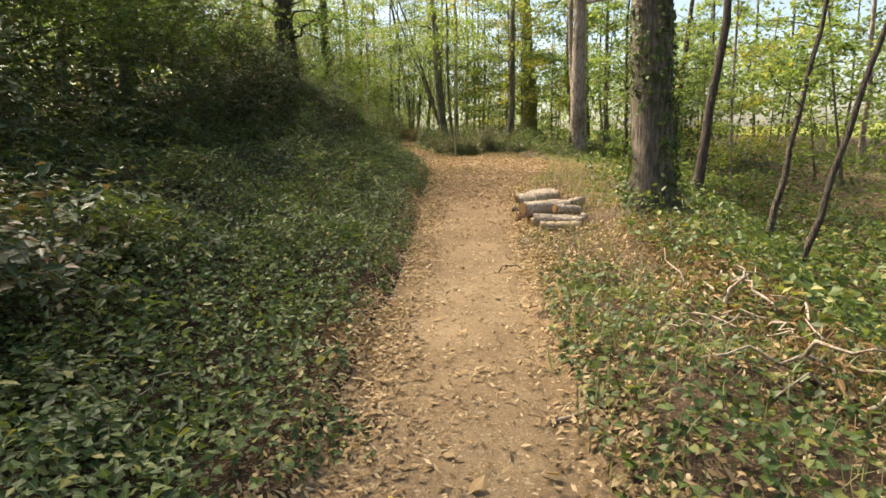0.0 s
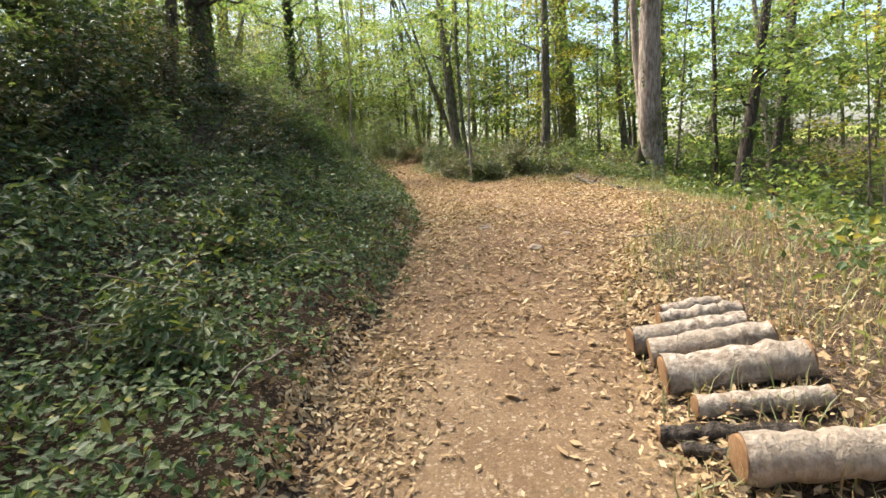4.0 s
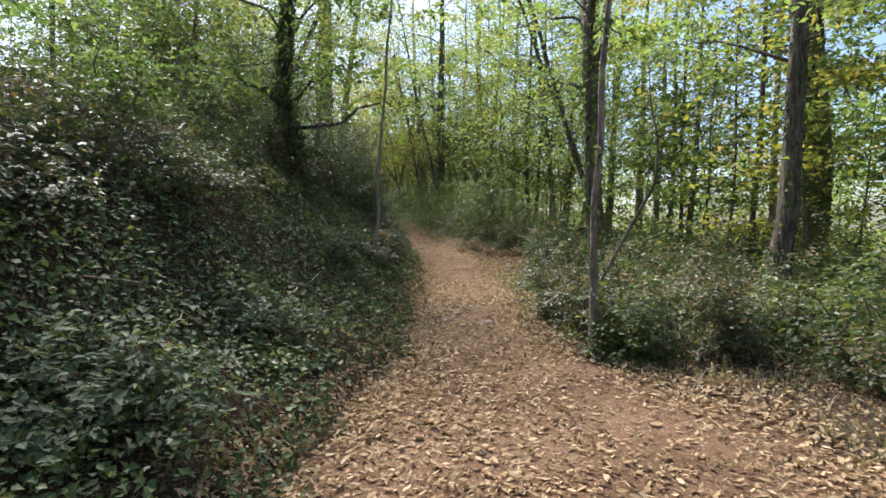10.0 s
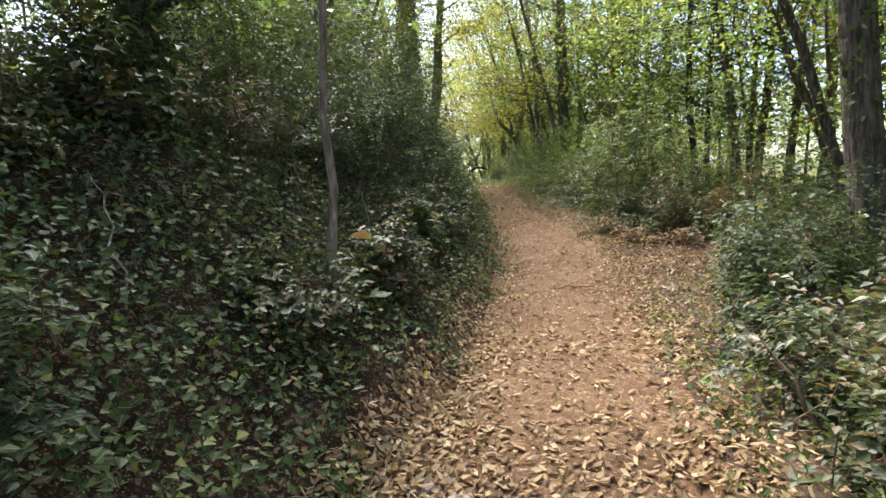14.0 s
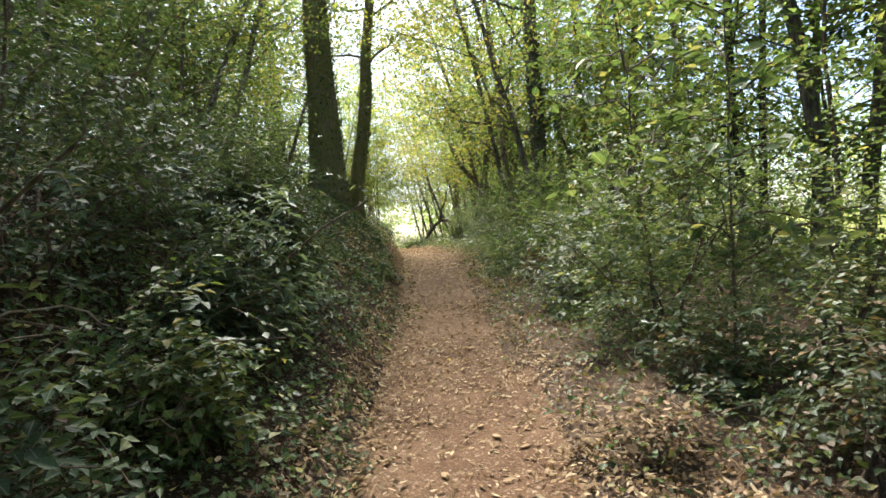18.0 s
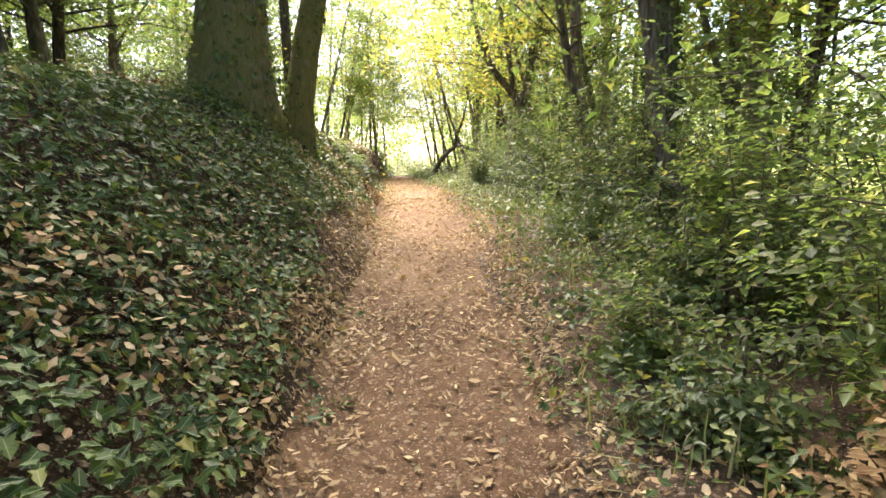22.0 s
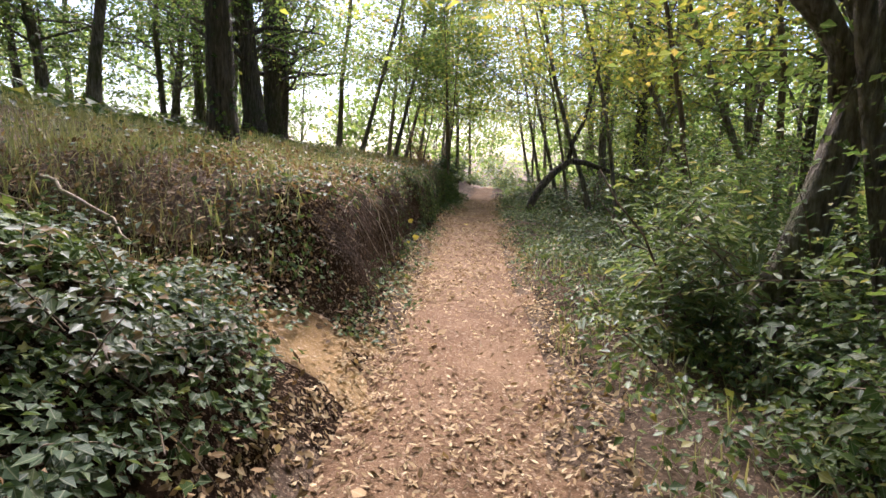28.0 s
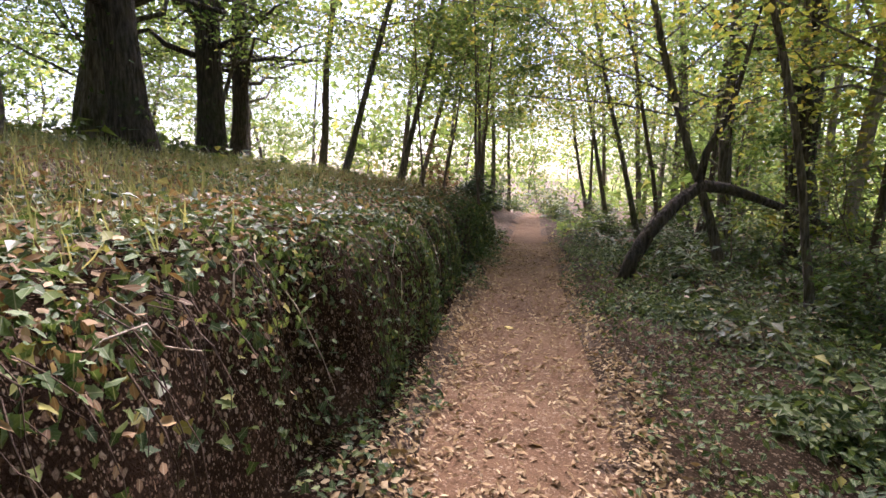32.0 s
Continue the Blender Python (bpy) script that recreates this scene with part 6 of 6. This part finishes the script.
part("foliage", leaves("foliage", bq, np.array([0, 0, 1.0]) + rng.normal(size=(56, 3)) * 0.4, rng.uniform(0.05, 0.09, 56), OVAL, GOLD), bent, "sparse yellowing leaves")
stick(at(33.2, 2.05, 0.15), at(33.3, 2.35, 1.1), 0.014, DEAD, "yellowish dead stem standing in the shrubs", 0.05)
stick(at(33.3, 2.35, 1.1), at(33.6, 2.2, 2.0), 0.02, DEAD, "yellowish dead branch hanging in the shrubs", 0.1, 0.04)
stick(at(33.4, 2.3, 1.25), at(33.5, 2.75, 1.9), 0.014, DEAD, "yellowish dead branch hanging in the shrubs", 0.05, 0.03)
stick(at(45.5, -3.1, 0.1), at(45.0, -2.1, 0.25), 0.018, DEAD, "grey dead branch lying on the bank")


def stone(s, d, w, label="pale flat stone bedded in the path"):
    p = at(s, d, 0.0)
    bm = bmesh.new()
    bmesh.ops.create_icosphere(bm, subdivisions=2, radius=1)
    k = rng.uniform(0, 50)
    ax = (w * rng.uniform(0.8, 1.2), w * rng.uniform(0.6, 1.0), w * rng.uniform(0.3, 0.5))
    for q in bm.verts:
        f = 1 + 0.35 * noise.noise(q.co * 1.3 + Vector((k, 0, 0))) + 0.12 * noise.noise(q.co * 3 + Vector((0, k, 0)))
        q.co = Vector((q.co.x * ax[0] * f, q.co.y * ax[1] * f, q.co.z * ax[2] * f))
    me = bpy.data.meshes.new("stone")
    bm.to_mesh(me)
    bm.free()
    me.materials.append(STONE)
    ob = new("stone", me)
    ob.matrix_world = Matrix.Translation(p + np.array([0, 0, 0.012])) @ Euler((0, 0, rng.uniform(0, 6))).to_matrix().to_4x4()
    return tagged(ob, label, "stone", "path stones")


for s, d, w in ((22.8, -0.68, 0.05), (22.72, -0.52, 0.085), (22.6, -0.35, 0.08), (22.7, -0.22, 0.05), (22.4, -0.34, 0.07), (22.0, -0.48, 0.09), (21.9, -0.02, 0.085), (22.25, -0.6, 0.06), (22.1, -0.2, 0.05), (21.7, -0.3, 0.06), (14.8, 0.04, 0.07), (13.0, -0.3, 0.09), (11.8, 0.2, 0.08), (12.4, 0.6, 0.06), (13.8, 0.3, 0.05), (6.4, 0.55, 0.09), (6.1, 0.7, 0.06), (16.3, -0.55, 0.07), (15.9, 1.25, 0.08), (17.2, 0.1, 0.05)):
    stone(s, d, w)

# moss cushions
for s, d, r in ((41.4, -1.3, 0.3), (40.9, -1.15, 0.22), (39.1, -1.25, 0.25), (11.2, 1.35, 0.35), (19.3, 3.55, 0.3), (19.55, 3.75, 0.28), (6.5, 0.75, 0.25)):
    p = at(s, d)
    bush(p[0], p[1], r, r, 0.14, 700, 0.03, GRASS, SIMPLE, 0, "moss_cushion", "yellow-green moss cushion on the ground", "moss")

# withered clumps
p = at(30.0, 3.5)
bush(p[0], p[1], 0.45, 0.45, 0.95, 700, 0.2, STRAW, LONG, 8, "dead_fern_clump", "straw-coloured withered fern clump by the side trail", bark=DEAD)
p = at(22.3, 2.1)
bush(p[0], p[1], 0.45, 0.4, 0.6, 450, 0.14, STRAW, LONG, 5, "dead_fern_clump", "orange-brown withered fern among the brambles", bark=DEAD)
p = at(46.6, -2.2)
bush(p[0], p[1], 0.5, 0.5, 0.4, 500, 0.07, STRAW, LONG, 10, "dead_fern_clump", "brown withered fern clump on the bank", bark=TWIG)

# drooping broad-leaved bush and young saplings close to the path
p = at(30.6, -1.55)
bush(p[0], p[1], 0.85, 0.8, 1.35, 2200, 0.085, WILLOW, LONG, 9, "drooping_bush", "bush with drooping grey-green leaves at the bank's foot")
for s, d, r, h, m in ((31.4, -1.6, 0.8, 1.35, HEDGE), (32.2, -2.0, 0.95, 1.8, HEDGE), (33.1, -2.2, 0.8, 1.2, HEDGE), (29.9, -1.5, 0.6, 1.0, HEDGE)):
    p = at(s, d)
    bush(p[0], p[1], r, r, h, 3200, 0.075, m, LONG, 8, "drooping_bush", "bush with drooping grey-green leaves at the bank's foot", "drooping bushes")
p = at(31.1, 1.75)
tree(p[0], p[1], 0.013, 2.9, (-0.06, -0.05), TWIG, SHRUB, 0.9, 12, 0.9, 0.12, 14, 0, OVAL, True, "sapling", "young sapling with broad green leaves beside the path")
p = at(30.2, 1.9)
tree(p[0], p[1], 0.012, 2.6, (0.04, -0.02), TWIG, SHRUB, 0.7, 11, 0.8, 0.1, 16, 0, OVAL, True, "sapling", "young sapling with broad green leaves beside the path")
p = at(24.3, -1.5)
bush(p[0], p[1], 0.4, 0.4, 0.6, 260, 0.13, BRAMBLE, OVAL, 5, "bramble_spray", "bramble spray with broad leaves at the bank's foot")


def lone_leaf(p, size, mat, label, shape=OVAL, n=(0.3, -0.6, 0.6)):
    me = leaves("leaf", np.array([[0.0, 0, 0]]), np.array([n]), np.array([size]), shape, mat)
    ob = new("leaf", me)
    ob.matrix_world = Matrix.Translation(p)
    return tagged(ob, label, "leaf", "yellow leaves")


for s, f, w in ((48.0, 0.8, 0.075), (48.13, 0.68, 0.06), (47.86, 0.82, 0.04)):
    lone_leaf(drape(s, f, 0.14), w, YELLOW, "bright yellow fallen leaf caught on the cut bank", HEART, (0.5, -0.6, 0.5))
for s, d, z, w in ((26.7, -1.1, 0.35, 0.1), (26.6, -1.2, 0.3, 0.07), (25.5, 1.6, 0.75, 0.08), (2.9, -0.85, 0.1, 0.07), (23.6, -0.9, 0.06, 0.05), (29.6, -1.25, 0.25, 0.07), (42.2, 0.75, 0.06, 0.07), (37.4, 0.85, 0.08, 0.08), (28.7, 0.45, 0.03, 0.06)):
    q = at(s, d, z + 0.03)
    lone_leaf(q, w, YELLOW, "bright yellow fallen leaf caught on the bank" if d < 0 else "bright yellow leaf beside the path")

# the leaves on the path that can be picked out one by one
shapes = [leaves("fallen_leaf", np.array([[-0.5, 0.0, 0.0]]), np.array([[0.1 * k - 0.1, 0.08, 1.0]]), np.array([1.0]), CURL, LITTER if k < 4 else YELLOW, np.array([1.0, 0, 0])) for k in range(5)]
for i in range(290):
    s = rng.uniform(1.5, 54)
    w = rng.uniform(-0.9, 0.95)
    d = w * float(tab(s, EDGE, 1 if w < 0 else 2))
    ob = new("fallen_leaf", shapes[i % 4 if i % 24 else 4])
    ob.parent = path_ob
    sc = rng.uniform(0.05, 0.1)
    ob.matrix_basis = Matrix.Translation(at(s, d, 0.022)) @ Euler((rng.normal() * 0.15, rng.normal() * 0.15, rng.uniform(0, 6.3))).to_matrix().to_4x4() @ Matrix.Diagonal((sc, sc, sc, 1))
